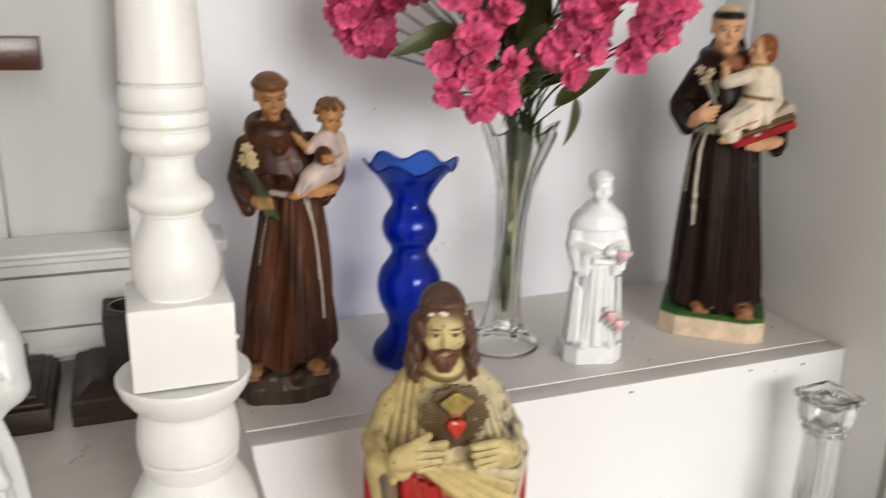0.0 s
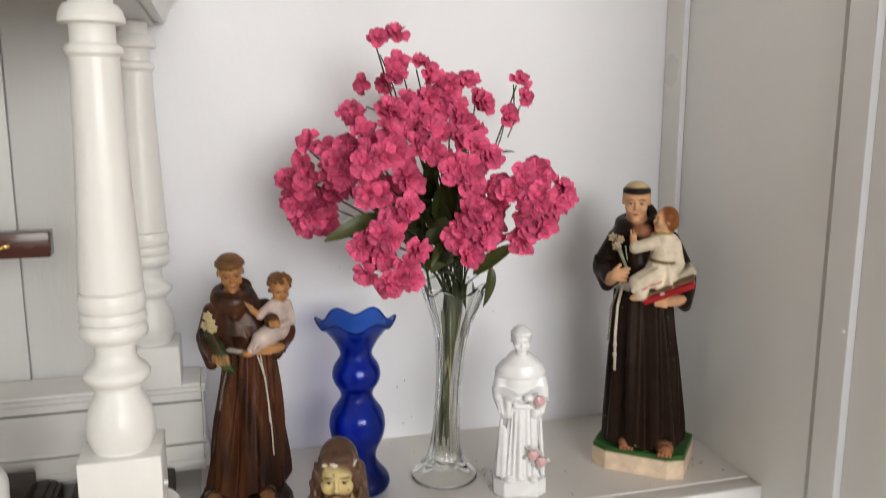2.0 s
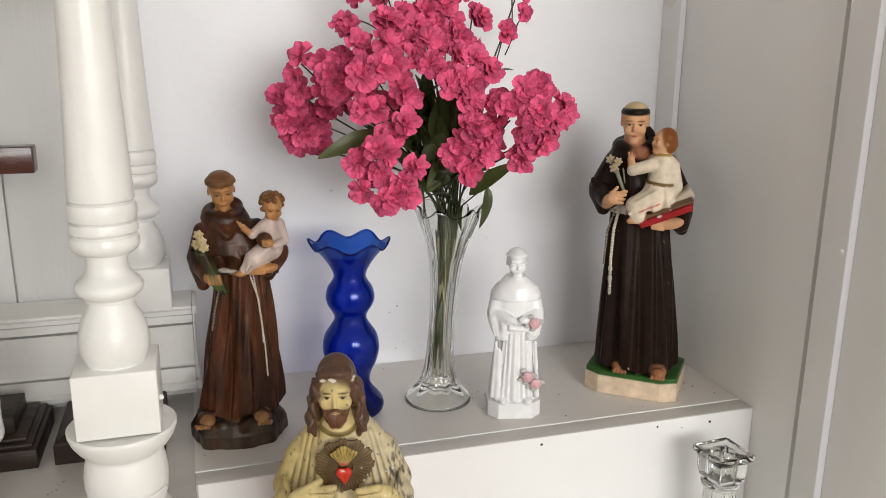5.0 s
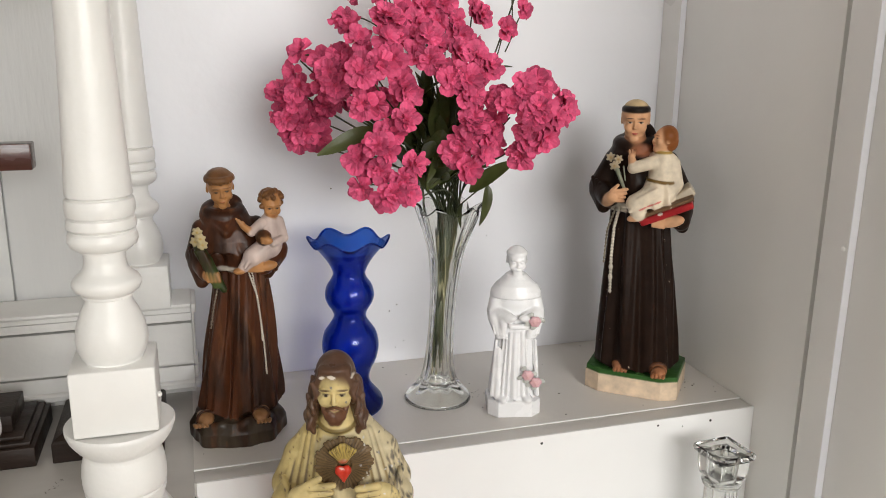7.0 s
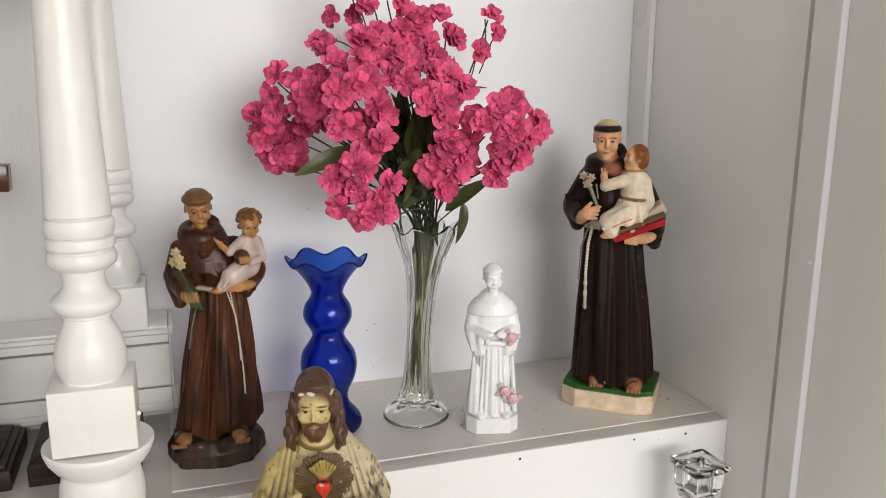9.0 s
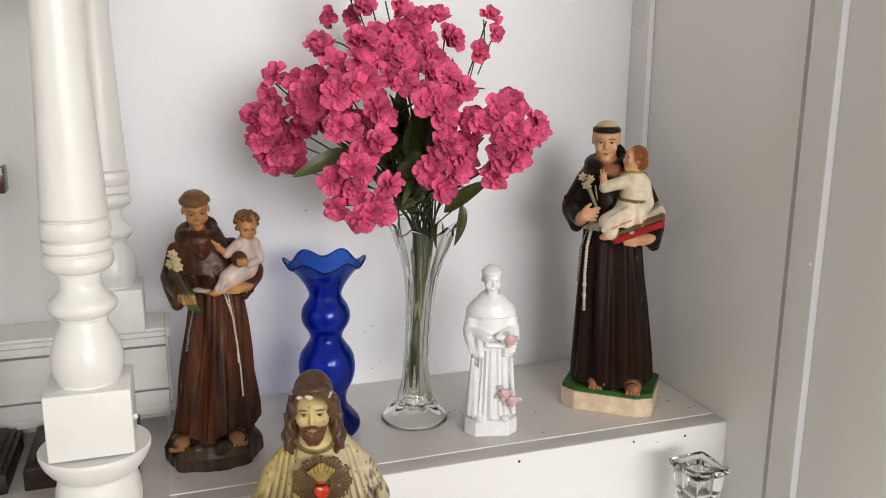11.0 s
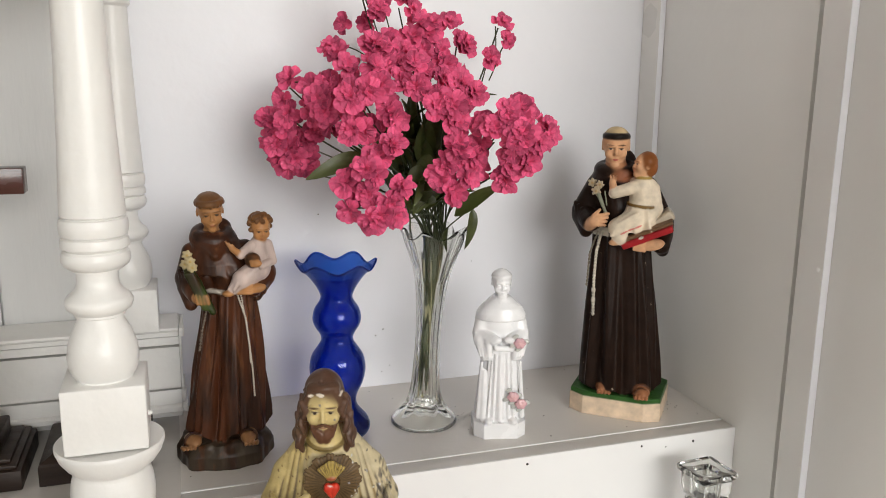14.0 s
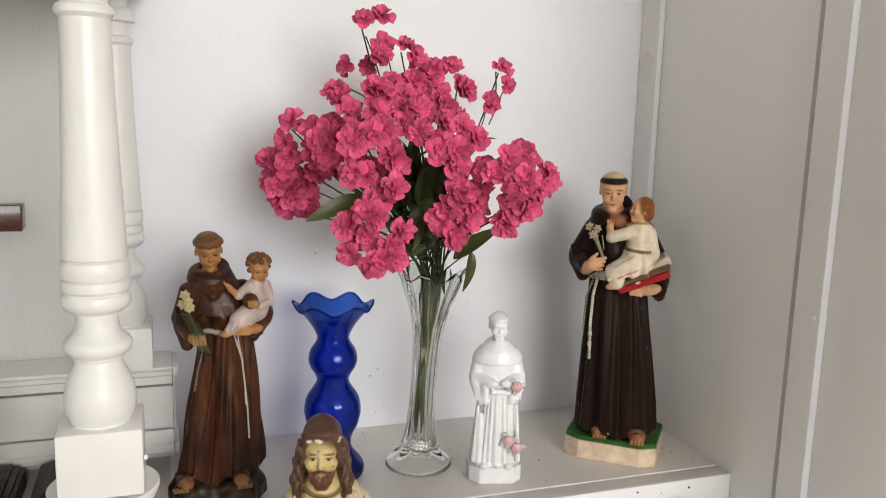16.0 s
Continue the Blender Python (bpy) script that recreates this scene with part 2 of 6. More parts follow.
def extrude(outline, axis, lo, hi, bm=None):
    """A closed outline in the two other axes, drawn out along axis 'x' or 'y' from lo to hi."""
    bm = bm or bmesh.new()
    put = {"x": lambda s, u, v: (s, u, v), "y": lambda s, u, v: (u, s, v), "z": lambda s, u, v: (u, v, s)}[axis]
    a = [bm.verts.new(put(lo, u, v)) for u, v in outline]
    b = [bm.verts.new(put(hi, u, v)) for u, v in outline]
    bm.faces.new(a)
    bm.faces.new(b[::-1])
    for i in range(len(a)):
        j = (i + 1) % len(a)
        bm.faces.new((a[j], a[i], b[i], b[j]))
    return bm


# ---- setting ----
SHELF, LOW = 1.096, 0.94          # the raised shelf's top, and the lower counter's
SIDE, BACK = 0.619, 0.760         # the side panel's face, and the back wall's
MARBLE_R = 0.062                  # the right edge of the marble top


def structure(name, bm, mat, label, category, smooth=None):
    return tagged(part(name, bm, mat, smooth=smooth), label, category, kind="structure")


def walls():
    structure("floor", box((-2.3, -3.1, -0.1), (2.3, 0.9, 0)), FLOORING, "brown floor of the room", "floor")
    structure("ceiling", box((-2.3, -3.1, 2.5), (2.3, 0.9, 2.6)), PLASTER, "plain pale ceiling", "ceiling")
    structure("wall_north", box((0.018, BACK, 0), (2.3, 0.9, 2.5)), WALL_WHITE, "smooth white painted wall behind the shelf", "wall")
    left = structure("wall_north_boarded", box((-2.3, BACK + 0.006, 0), (0.018, 0.9, 2.5)), SHADED_WHITE, "white boarded wall with vertical grooves", "wall")
    x = 0.0178
    while x > -1.0:
        w = 0.1197
        part("board", box((x - w + 0.0018, BACK, 0.2), (x, BACK + 0.008, 2.3), 0.0012), SHADED_WHITE, left)
        x -= w
    structure("wall_west", box((-2.3, -3.1, 0), (-2.2, BACK, 2.5)), PLASTER, "plain pale side wall of the room", "wall")
    structure("wall_east", box((2.2, -3.1, 0), (2.3, BACK, 2.5)), PLASTER, "plain pale side wall of the room", "wall")
    south = bmesh.new()
    for lo, hi in (((-2.2, -3.1, 0), (-0.25, -3.0, 2.5)), ((1.89, -3.1, 0), (2.2, -3.0, 2.5)), ((-0.25, -3.1, 0), (1.89, -3.0, 1.4)), ((-0.25, -3.1, 2.495), (1.89, -3.0, 2.5))):
        box(lo, hi, bm=south)
    structure("wall_south", south, PLASTER, "plain pale wall with a window opening", "wall")
    win = thing("window_1", (0.82, -3.05, 1.97), "white window frame in the wall facing the shelf", "window", kind="structure")
    for lo, hi in (((-1.07, -0.03, -0.57), (-1.02, 0.03, 0.52)), ((1.02, -0.03, -0.57), (1.07, 0.03, 0.52)), ((-1.02, -0.03, 0.47), (1.02, 0.03, 0.52)), ((-1.02, -0.03, -0.57), (1.02, 0.03, -0.52))):
        part("frame", box(lo, hi, 0.004), GLOSS_WHITE, win)
    # the grey side panel with its two upright strips
    backing = structure("side_panel", box((SIDE + 0.0122, 0.33, 0), (SIDE + 0.03, BACK, 2.5)), SIDE_GREY, "warm grey painted panel closing the niche", "wall panel")
    part("panel_sheet", box((SIDE, 0.4800, 0), (SIDE + 0.012, BACK, 2.5), 0.0006), SIDE_GREY, backing)
    part("panel_sheet", box((SIDE, 0.33, 0), (SIDE + 0.012, 0.4700, 2.5), 0.0006), SIDE_GREY, backing)
    corner = structure("trim_corner", box((SIDE - 0.007, 0.7225, SHELF), (SIDE - 0.0002, BACK - 0.0005, 2.5), 0.0007), TRIM_GREY, "grey painted corner strip", "trim")
    # Front edge facing the window: its brightness is put in with a whiter colour.
    part("bright_edge", box((SIDE - 0.0068, 0.7218, SHELF + 0.001), (SIDE - 0.0003, 0.7224, 2.499)), WALL_WHITE, corner, "front edge of the strip, coloured whiter as if lit")
    strip = structure("trim_upright", box((SIDE - 0.008, 0.4355, 0), (SIDE - 0.0002, 0.4665, 2.5), 0.0008), TRIM_GREY, "grey painted upright batten on the panel", "trim")
    # Same here: light on the batten's front face, given as a whiter sliver.
    part("bright_edge", box((SIDE - 0.0078, 0.4348, 0.001), (SIDE - 0.0003, 0.4354, 2.499)), WALL_WHITE, strip, "front edge of the batten, coloured whiter as if lit")
    nail = lathe([(0.0022, 0), (0.0022, 0.0006), (0.0014, 0.0012)], 14)
    bmesh.ops.transform(nail, matrix=pose(SIDE - 0.008, 0.4405, 1.289, 0, -90, 0), verts=nail.verts)
    part("nail_head", nail, GLOSS_WHITE, strip)


walls()


def shelf_box():
    """The raised white box on the right: a grey top board with an edging strip, and a white front panel."""
    t = thing("shelf_box", (0.34, 0.65, LOW), "white box shelf with a worn grey top board", "shelf")
    o = Vector((0.34, 0.65, LOW))
    def b(name, lo, hi, mat, bev=0.0008, label=""):
        return part(name, box(Vector(lo) - o, Vector(hi) - o, bev), mat, t, label)
    b("top_board", (MARBLE_R, 0.5630, SHELF - 0.016), (SIDE - 0.0005, BACK - 0.0005, SHELF), SHELF_GREY, 0.0)
    b("edging", (MARBLE_R, 0.5412, SHELF - 0.014), (SIDE - 0.0005, 0.5616, SHELF - 0.0006), EDGE_GREY, 0.0008, "darker grey front edging strip")
    b("joint_line", (MARBLE_R, 0.5616, SHELF - 0.010), (SIDE - 0.0008, 0.5630, SHELF + 0.0002), PANEL_WHITE, 0, "white filled joint")
    front = b("front_panel", (MARBLE_R + 0.002, 0.5390, LOW), (SIDE - 0.0006, 0.5555, SHELF - 0.0142), PANEL_WHITE, 0.0, "white front panel with screw holes")
    b("front_lip", (MARBLE_R + 0.002, 0.5390, SHELF - 0.0142), (SIDE - 0.0006, 0.5411, SHELF - 0.0004), PANEL_WHITE, 0.0, "white panel edge")
    for x, z, r in ((0.380, 1.0880, 0.0013), (0.506, 1.0895, 0.0011), (0.567, 1.0870, 0.0013), (0.5345, 1.0850, 0.0006)):
        h = lathe([(r, 0), (r, 0.0004)], 12)
        bmesh.ops.transform(h, matrix=Matrix.Translation(Vector((x, 0.5391, z)) - o) @ pose(0, 0, 0, 90), verts=h.verts)
        part("screw_hole", h, DARK_HOLE, front)
    for x in (0.09, 0.59):
        b("side_board", (x - 0.008, 0.556, LOW), (x + 0.008, BACK - 0.001, SHELF - 0.0165), PANEL_WHITE)


def counter():
    t = thing("lower_counter", (0.34, 0.4, 0), "plain white counter below the box shelf", "counter")
    part("top", box((-0.278, -0.2, LOW - 0.03), (0.2745, 0.356, LOW), 0.002), PANEL_WHITE, t)
    part("body", box((-0.27, -0.18, 0.0), (0.27, 0.35, LOW - 0.0302), 0.002), PANEL_WHITE, t)


def altar():
    t = thing("altar_table", (-0.4, 0.57, 0), "altar table with a veined white marble top", "altar")
    part("marble_top", box((-0.6, -0.19, SHELF - 0.03), (0.462, 0.1865, SHELF), 0.0), MARBLE, t, "veined marble slab")
    part("body", box((-0.59, -0.17, 0), (0.455, 0.186, SHELF - 0.0305), 0.003), GLOSS_WHITE, t)


shelf_box()
counter()
altar()


# ---- the gallery on the left: turned posts, moulded rail and canopy ----
POST_UP = [(0.0136, 1.5588), (0.0136, 1.5475), (0.0166, 1.5465), (0.0190, 1.5430), (0.0203, 1.5385), (0.0206, 1.5362), (0.0203, 1.5350), (0.0146, 1.5345),
           (0.0142, 1.5330), (0.0142, 1.5225), (0.0170, 1.5210), (0.0181, 1.5185), (0.0180, 1.5160), (0.0163, 1.5140), (0.0156, 1.5132), (0.0157, 1.5000),
           (0.0168, 1.4600), (0.0182, 1.4200), (0.0198, 1.3850), (0.0210, 1.3605), (0.0200, 1.3597), (0.0190, 1.3590), (0.0213, 1.3580), (0.0221, 1.3545),
           (0.0221, 1.3510), (0.0212, 1.3470), (0.0190, 1.3462), (0.0213, 1.3450), (0.0220, 1.3415), (0.0219, 1.3390), (0.0192, 1.3368), (0.0213, 1.3355),
           (0.0222, 1.3325), (0.0222, 1.3300), (0.0210, 1.3270), (0.0180, 1.3245), (0.0160, 1.3238), (0.0158, 1.3228), (0.0136, 1.3222), (0.0132, 1.3170),
           (0.0140, 1.3120), (0.0168, 1.3078), (0.0204, 1.3050), (0.0220, 1.3020), (0.0221, 1.2995), (0.0208, 1.2965), (0.0180, 1.2945), (0.0166, 1.2932),
           (0.0164, 1.2915), (0.0150, 1.2908), (0.0156, 1.2870), (0.0192, 1.2800), (0.0222, 1.2710), (0.0235, 1.2625), (0.0228, 1.2550), (0.0208, 1.2500),
           (0.0190, 1.2478), (0.0190, 1.2462)]
POST_DOWN = [(0.0335, 1.1994), (0.0360, 1.1997), (0.0368, 1.1988), (0.0366, 1.1962), (0.0345, 1.1905), (0.0305, 1.1845), (0.0278, 1.1820), (0.0262, 1.1808),
             (0.0254, 1.1796), (0.0260, 1.1770), (0.0277, 1.1700), (0.0286, 1.1620), (0.0284, 1.1545), (0.0279, 1.1518), (0.0264, 1.1509), (0.0277, 1.1498), (0.0272, 1.1455),
             (0.0256, 1.1405), (0.0249, 1.1392), (0.0260, 1.1375), (0.0300, 1.1310), (0.0345, 1.1220), (0.0368, 1.1130), (0.0372, 1.1060), (0.0372, 1.0960)]


def post(at, foot):
    x, y = at
    bottom = 1.0960 if foot else 1.2035
    t = thing("turned_post", (x, y, bottom), "white gloss painted turned wooden post" + (" with a cupped foot" if foot else " standing on the rail"), "post", "gallery posts")
    part("shaft", lathe([(r, z - bottom) for r, z in POST_UP], 72), GLOSS_WHITE, t, smooth=34)
    part("block", box((-0.027, -0.026, 1.2005 - bottom if foot else 0.0), (0.027, 0.026, 1.2466 - bottom), 0.0013, segments=3), GLOSS_WHITE, t)
    if foot:
        peg = lathe([(0.0018, 0.0), (0.0020, 0.0012), (0.0015, 0.0024), (0.0006, 0.0029)], 16)
        bmesh.ops.transform(peg, matrix=Matrix.Translation((0.0269, -0.012, 1.2210 - bottom)) @ pose(0, 0, 0, 0, 90, 0), verts=peg.verts)
        part("peg", peg, GLOSS_WHITE, t, "white painted knob on the block's side")
        part("foot", lathe([(r, z - bottom) for r, z in POST_DOWN], 72), GLOSS_WHITE, t, smooth=55)


post((0.018, 0.456), True)
post((0.0215, 0.717), False)


def rail():
    """The moulded box rail against the wall."""
    t = thing("moulded_rail", (-0.4, 0.73, SHELF), "white gloss painted box rail with mouldings", "rail")
    prof = [(0.735, 0.0), (0.735, 0.0165), (0.704, 0.0165), (0.7025, 0.018), (0.7025, 0.0225), (0.704, 0.0245), (0.7065, 0.0255), (0.7065, 0.0270), (0.7080, 0.0340),
            (0.7095, 0.0392), (0.7230, 0.0396), (0.7230, 0.0414), (0.7085, 0.0417), (0.7100, 0.0430), (0.7105, 0.0440), (0.7105, 0.0848), (0.7290, 0.0850), (0.7290, 0.0878), (0.7080, 0.0882), (0.7080, 0.0960), (0.7060, 0.0975),
            (0.7040, 0.0985), (0.7040, 0.1025), (0.7025, 0.1035), (0.7018, 0.1052), (0.7025, 0.1070), (0.7045, 0.1077), (0.7560, 0.1077), (0.7560, 0.0)]
    part("moulding", extrude([(y - 0.73, z) for y, z in prof], "x", -0.6, 0.466), GLOSS_WHITE, t, smooth=30)
    part("end_cap", box((0.4662, -0.0165, 0.0165), (0.4685, 0.0255, 0.1070), 0.0008), GLOSS_WHITE, t)
    part("end_bead", box((0.4662, -0.0275, 0.0975), (0.4715, 0.0255, 0.1068), 0.0015), GLOSS_WHITE, t)
    part("end_bead", box((0.4662, -0.0275, 0.0170), (0.4715, 0.0255, 0.0250), 0.0015), GLOSS_WHITE, t)
    part("end_bead", box((0.4662, -0.0225, 0.0265), (0.4700, 0.0255, 0.0395), 0.0012), GLOSS_WHITE, t)


def canopy():
    """The canopy that the posts carry, its corner block carved with a wavy line."""
    t = thing("canopy", (-0.4, 0.6, 1.5590), "white gloss painted wooden canopy with carved corner blocks", "canopy")
    part("corner_block", box((0.3955, -0.176, 0.0), (0.4455, -0.112, 0.080), 0.0014), GLOSS_WHITE, t)
    part("front_beam", box((-0.6, -0.166, 0.0005), (0.3950, -0.122, 0.08), 0.001), GLOSS_WHITE, t)
    # Side beam: the same white as the front, its shade given by a greyer colour.
    part("side_beam", box((0.3960, -0.1115, 0.0005), (0.4385, 0.1585, 0.080), 0.001), SHADED_WHITE, t)
    part("top_board", box((-0.6, -0.166, 0.0805), (0.4700, 0.1585, 0.092), 0.001), GLOSS_WHITE, t)
    side = [(0.439, 0.0205), (0.439, 0.004), (0.449, 0.002), (0.452, 0.008), (0.455, 0.016), (0.461, 0.022), (0.464, 0.030), (0.464, 0.04), (0.470, 0.046), (0.470, 0.07), (0.439, 0.07)]
    part("side_moulding", extrude(side, "y", -0.1115, 0.1565), GLOSS_WHITE, t, smooth=30)
    pts = []
    for i in range(25):
        u = i / 24
        h = 0.0165 - 0.052 * u if u < 0.28 else 0.0020 + 0.0300 * math.sin((u - 0.28) / 0.72 * math.pi * 0.5) ** 1.4
        pts.append((0.3958 + 0.0495 * u, -0.1766, max(h, 0.0020)))
    part("carved_line", sweep(pts, 0.0009), DIRT, t, "dark carved wavy line")


rail()
canopy()


# ---- figures: solids blended together, meshed on a fine grid, painted by region ----
def turn(rx=0, ry=0, rz=0):
    return np.array(Euler([radians(a) for a in (rx, ry, rz)]).to_matrix())


class Figure:
    def __init__(self):
        self.solids, self.paints = [], []

    def put(self, f, lo, hi, colour, k=0.002, cut=False):
        self.solids.append((f, np.array(lo, float), np.array(hi, float), np.array(colour, float), k, cut))

    def ball(self, c, r, colour, k=0.002, rot=(0, 0, 0), cut=False):
        """An ellipsoid."""
        c, r, m = np.array(c, float), np.array(r, float) * np.ones(3), turn(*rot)
        def f(p):
            q = (p - c) @ m
            a, b = np.sqrt(((q / r) ** 2).sum(-1)), np.sqrt(((q / r ** 2) ** 2).sum(-1))
            return a * (a - 1) / np.maximum(b, 1e-6)
        e = r.max()
        self.put(f, c - e, c + e, colour, k, cut)

    def limb(self, a, b, ra, rb, colour, k=0.002, flat=(1, 1, 1), cut=False):
        """A tapered capsule; flat squashes it along the axes."""
        s = np.array(flat, float)
        a, b = np.array(a, float), np.array(b, float)
        d = (b - a) / s
        def f(p):
            q = (p - a) / s
            t = np.clip((q @ d) / (d @ d), 0, 1)
            return (np.sqrt(((q - t[..., None] * d) ** 2).sum(-1)) - (ra + (rb - ra) * t)) * s.min()
        e = max(ra, rb) * s.max()
        self.put(f, np.minimum(a, b) - e, np.maximum(a, b) + e, colour, k, cut)

    def cord(self, points, r, colour, k=0.0006, knots=0.0, pitch=0.004):
        """A cord through points, with a twist of knots along it."""
        pts = [np.array(p, float) for p in points]
        def f(p):
            best = None
            for a, b in zip(pts, pts[1:]):
                d = b - a
                t = np.clip(((p - a) @ d) / (d @ d), 0, 1)
                e = np.sqrt(((p - a - t[..., None] * d) ** 2).sum(-1))
                best = e if best is None else np.minimum(best, e)
            return best - r - knots * np.sin(p[..., 2] * 2 * np.pi / pitch)
        q = np.array(pts)
        self.put(f, q.min(0) - r * 2, q.max(0) + r * 2, colour, k)

    def slab(self, c, half, r, colour, k=0.001, rot=(0, 0, 0), cut=False):
        """A box with rounded edges."""
        c, h, m = np.array(c, float), np.array(half, float), turn(*rot)
        def f(p):
            q = np.abs((p - c) @ m) - h + r
            return np.sqrt((np.maximum(q, 0) ** 2).sum(-1)) + np.minimum(q.max(-1), 0) - r
        e = np.sqrt((h ** 2).sum())
        self.put(f, c - e, c + e, colour, k, cut)

    def ring(self, c, R, r, colour, k=0.0015, rot=(0, 0, 0), flat=(1, 1, 1)):
        c, m, s = np.array(c, float), turn(*rot), np.array(flat, float)
        def f(p):
            q = ((p - c) @ m) / s
            a = np.sqrt(q[..., 0] ** 2 + q[..., 1] ** 2) - R
            return (np.sqrt(a * a + q[..., 2] ** 2) - r) * s.min()
        e = (R + r) * s.max()
        self.put(f, c - e, c + e, colour, k)

    def gown(self, rows, colour, k=0.002, folds=(), at=(0, 0), edge=0.0):
        """A draped body: rows of (z, rx, ry, cx, cy, depth of the folds); folds of (count, share, phase, drift with height)."""
        z, rx, ry, cx, cy, fd = np.array(rows, float).T
        def f(p):
            h = np.clip(p[..., 2], z[0], z[-1])
            a, b = np.interp(h, z, rx), np.interp(h, z, ry)
            x, y = p[..., 0] - at[0] - np.interp(h, z, cx), p[..., 1] - at[1] - np.interp(h, z, cy)
            th = np.arctan2(y / b, x / a)
            wave = 0
            for n, share, ph, drift in folds:
                wave = wave + share * np.sin(n * th + ph + drift * (h - z[0]) * 100)
            rho = np.sqrt((x / a) ** 2 + (y / b) ** 2)
            R = np.sqrt(x * x + y * y) / np.maximum(rho, 1e-6)
            d = (np.sqrt(x * x + y * y) - R - np.interp(h, z, fd) * wave) * 0.85
            lim = np.maximum(z[0] - p[..., 2] + edge * wave, p[..., 2] - z[-1])
            return np.maximum(d, lim)
        w = max(rx.max(), ry.max()) + abs(cx).max() + abs(cy).max() + fd.max() * 2
        self.put(f, (at[0] - w, at[1] - w, z[0] - 0.003), (at[0] + w, at[1] + w, z[-1]), colour, k)

    def paint(self, c, r, colour, rot=(0, 0, 0), soft=0.0004):
        """Colour within an ellipsoid."""
        self.paints.append((np.array(c, float), np.array(r, float) * np.ones(3), np.array(colour, float), turn(*rot), soft))

    def mesh(self, step):
        lo = np.min([s[1] for s in self.solids], 0) - 4 * step
        hi = np.max([s[2] for s in self.solids], 0) + 4 * step
        n = np.ceil((hi - lo) / step).astype(int) + 1
        ax = [lo[i] + step * np.arange(n[i]) for i in range(3)]
        D = np.full(n, 0.02)
        for f, a, b, _, k, cut in self.solids:
            pad = k + 3 * step
            i0 = np.clip(np.floor((a - pad - lo) / step).astype(int), 0, n)
            i1 = np.clip(np.ceil((b + pad - lo) / step).astype(int) + 1, 0, n)
            sl = tuple(slice(p, q) for p, q in zip(i0, i1))
            P = np.stack(np.meshgrid(*(ax[i][sl[i]] for i in range(3)), indexing="ij"), -1)
            d, cur = f(P), D[sl]
            if cut:
                h = np.clip(0.5 - 0.5 * (cur + d) / k, 0, 1)
                D[sl] = cur * (1 - h) - d * h + k * h * (1 - h)
            else:
                h = np.clip(0.5 + 0.5 * (cur - d) / k, 0, 1)
                D[sl] = cur * (1 - h) + d * h - k * h * (1 - h)
        D[D == 0] = 1e-9
        S = D < 0
        corners = [(i, j, k) for i in (0, 1) for j in (0, 1) for k in (0, 1)]
        m = n - 1
        count = sum(S[i:i + m[0], j:j + m[1], k:k + m[2]].astype(np.int8) for i, j, k in corners)
        cells = np.argwhere((count > 0) & (count < 8))
        ids = np.full(m, -1)
        ids[tuple(cells.T)] = np.arange(len(cells))
        val = {c: D[tuple((cells + c).T)] for c in corners}
        total, hits = np.zeros((len(cells), 3)), np.zeros(len(cells))
        for c in corners:
            for axis in range(3):
                if c[axis] == 0:
                    e = tuple(v + (1 if q == axis else 0) for q, v in enumerate(c))
                    a, b = val[c], val[e]
                    cross = (a < 0) != (b < 0)
                    t = np.where(cross, a / np.where(cross, a - b, 1), 0)
                    pt = np.tile(np.array(c, float), (len(cells), 1))
                    pt[:, axis] += t
                    total += pt * cross[:, None]
                    hits += cross
        V = lo + step * (cells + total / hits[:, None])
        quads = []
        for axis in range(3):
            u, v = (axis + 1) % 3, (axis + 2) % 3
            s0 = [slice(1, -1)] * 3
            s0[axis] = slice(0, -1)
            s1 = list(s0)
            s1[axis] = slice(1, None)
            A, B = S[tuple(s0)], S[tuple(s1)]
            for flip in (False, True):
                g = np.argwhere((A & ~B) if not flip else (~A & B))
                off = np.ones(3, int)
                off[axis] = 0
                g = g + off
                eu, ev = np.eye(3, dtype=int)[u], np.eye(3, dtype=int)[v]
                q = np.stack([ids[tuple(x.T)] for x in (g - eu - ev, g - ev, g, g - eu)], 1)
                quads.append(q[:, ::-1] if flip else q)
        Q = np.concatenate(quads)
        Q = Q[(Q >= 0).all(1)]
        # colour: the nearest solid, softly blended, then the painted spots
        tau = step * 0.35
        best = np.full(len(V), 1e9)
        dist = []
        for f, a, b, col, k, cut in self.solids:
            d = np.full(len(V), 1.0)
            near = ((V > a - 0.004) & (V < b + 0.004)).all(1)
            if not cut and near.any():
                d[near] = f(V[near][:, None, :])[:, 0]
            dist.append(d)
            best = np.minimum(best, d)
        C, W = np.zeros((len(V), 3)), np.zeros(len(V))
        for d, s in zip(dist, self.solids):
            w = np.exp(-np.minimum((d - best) / tau, 40))
            C += w[:, None] * s[3]
            W += w
        C /= W[:, None]
        for c, r, col, rot, soft in self.paints:
            q = (V - c) @ rot
            a = np.sqrt(((q / r) ** 2).sum(1))
            w = np.clip((1 - a) * r.min() / soft + 0.5, 0, 1)[:, None]
            C = C * (1 - w) + col * w
        me = bpy.data.meshes.new("figure")
        me.vertices.add(len(V))
        me.vertices.foreach_set("co", V.ravel())
        me.loops.add(Q.size)
        me.loops.foreach_set("vertex_index", Q.ravel())
        me.polygons.add(len(Q))
        me.polygons.foreach_set("loop_start", np.arange(0, Q.size, 4))
        me.polygons.foreach_set("use_smooth", np.ones(len(Q), bool))
        me.update(calc_edges=True)
        me.validate()
        at = me.color_attributes.new("paint", "FLOAT_COLOR", "POINT")
        at.data.foreach_set("color", np.c_[C, np.ones(len(V))].ravel().astype(np.float32))
        return me


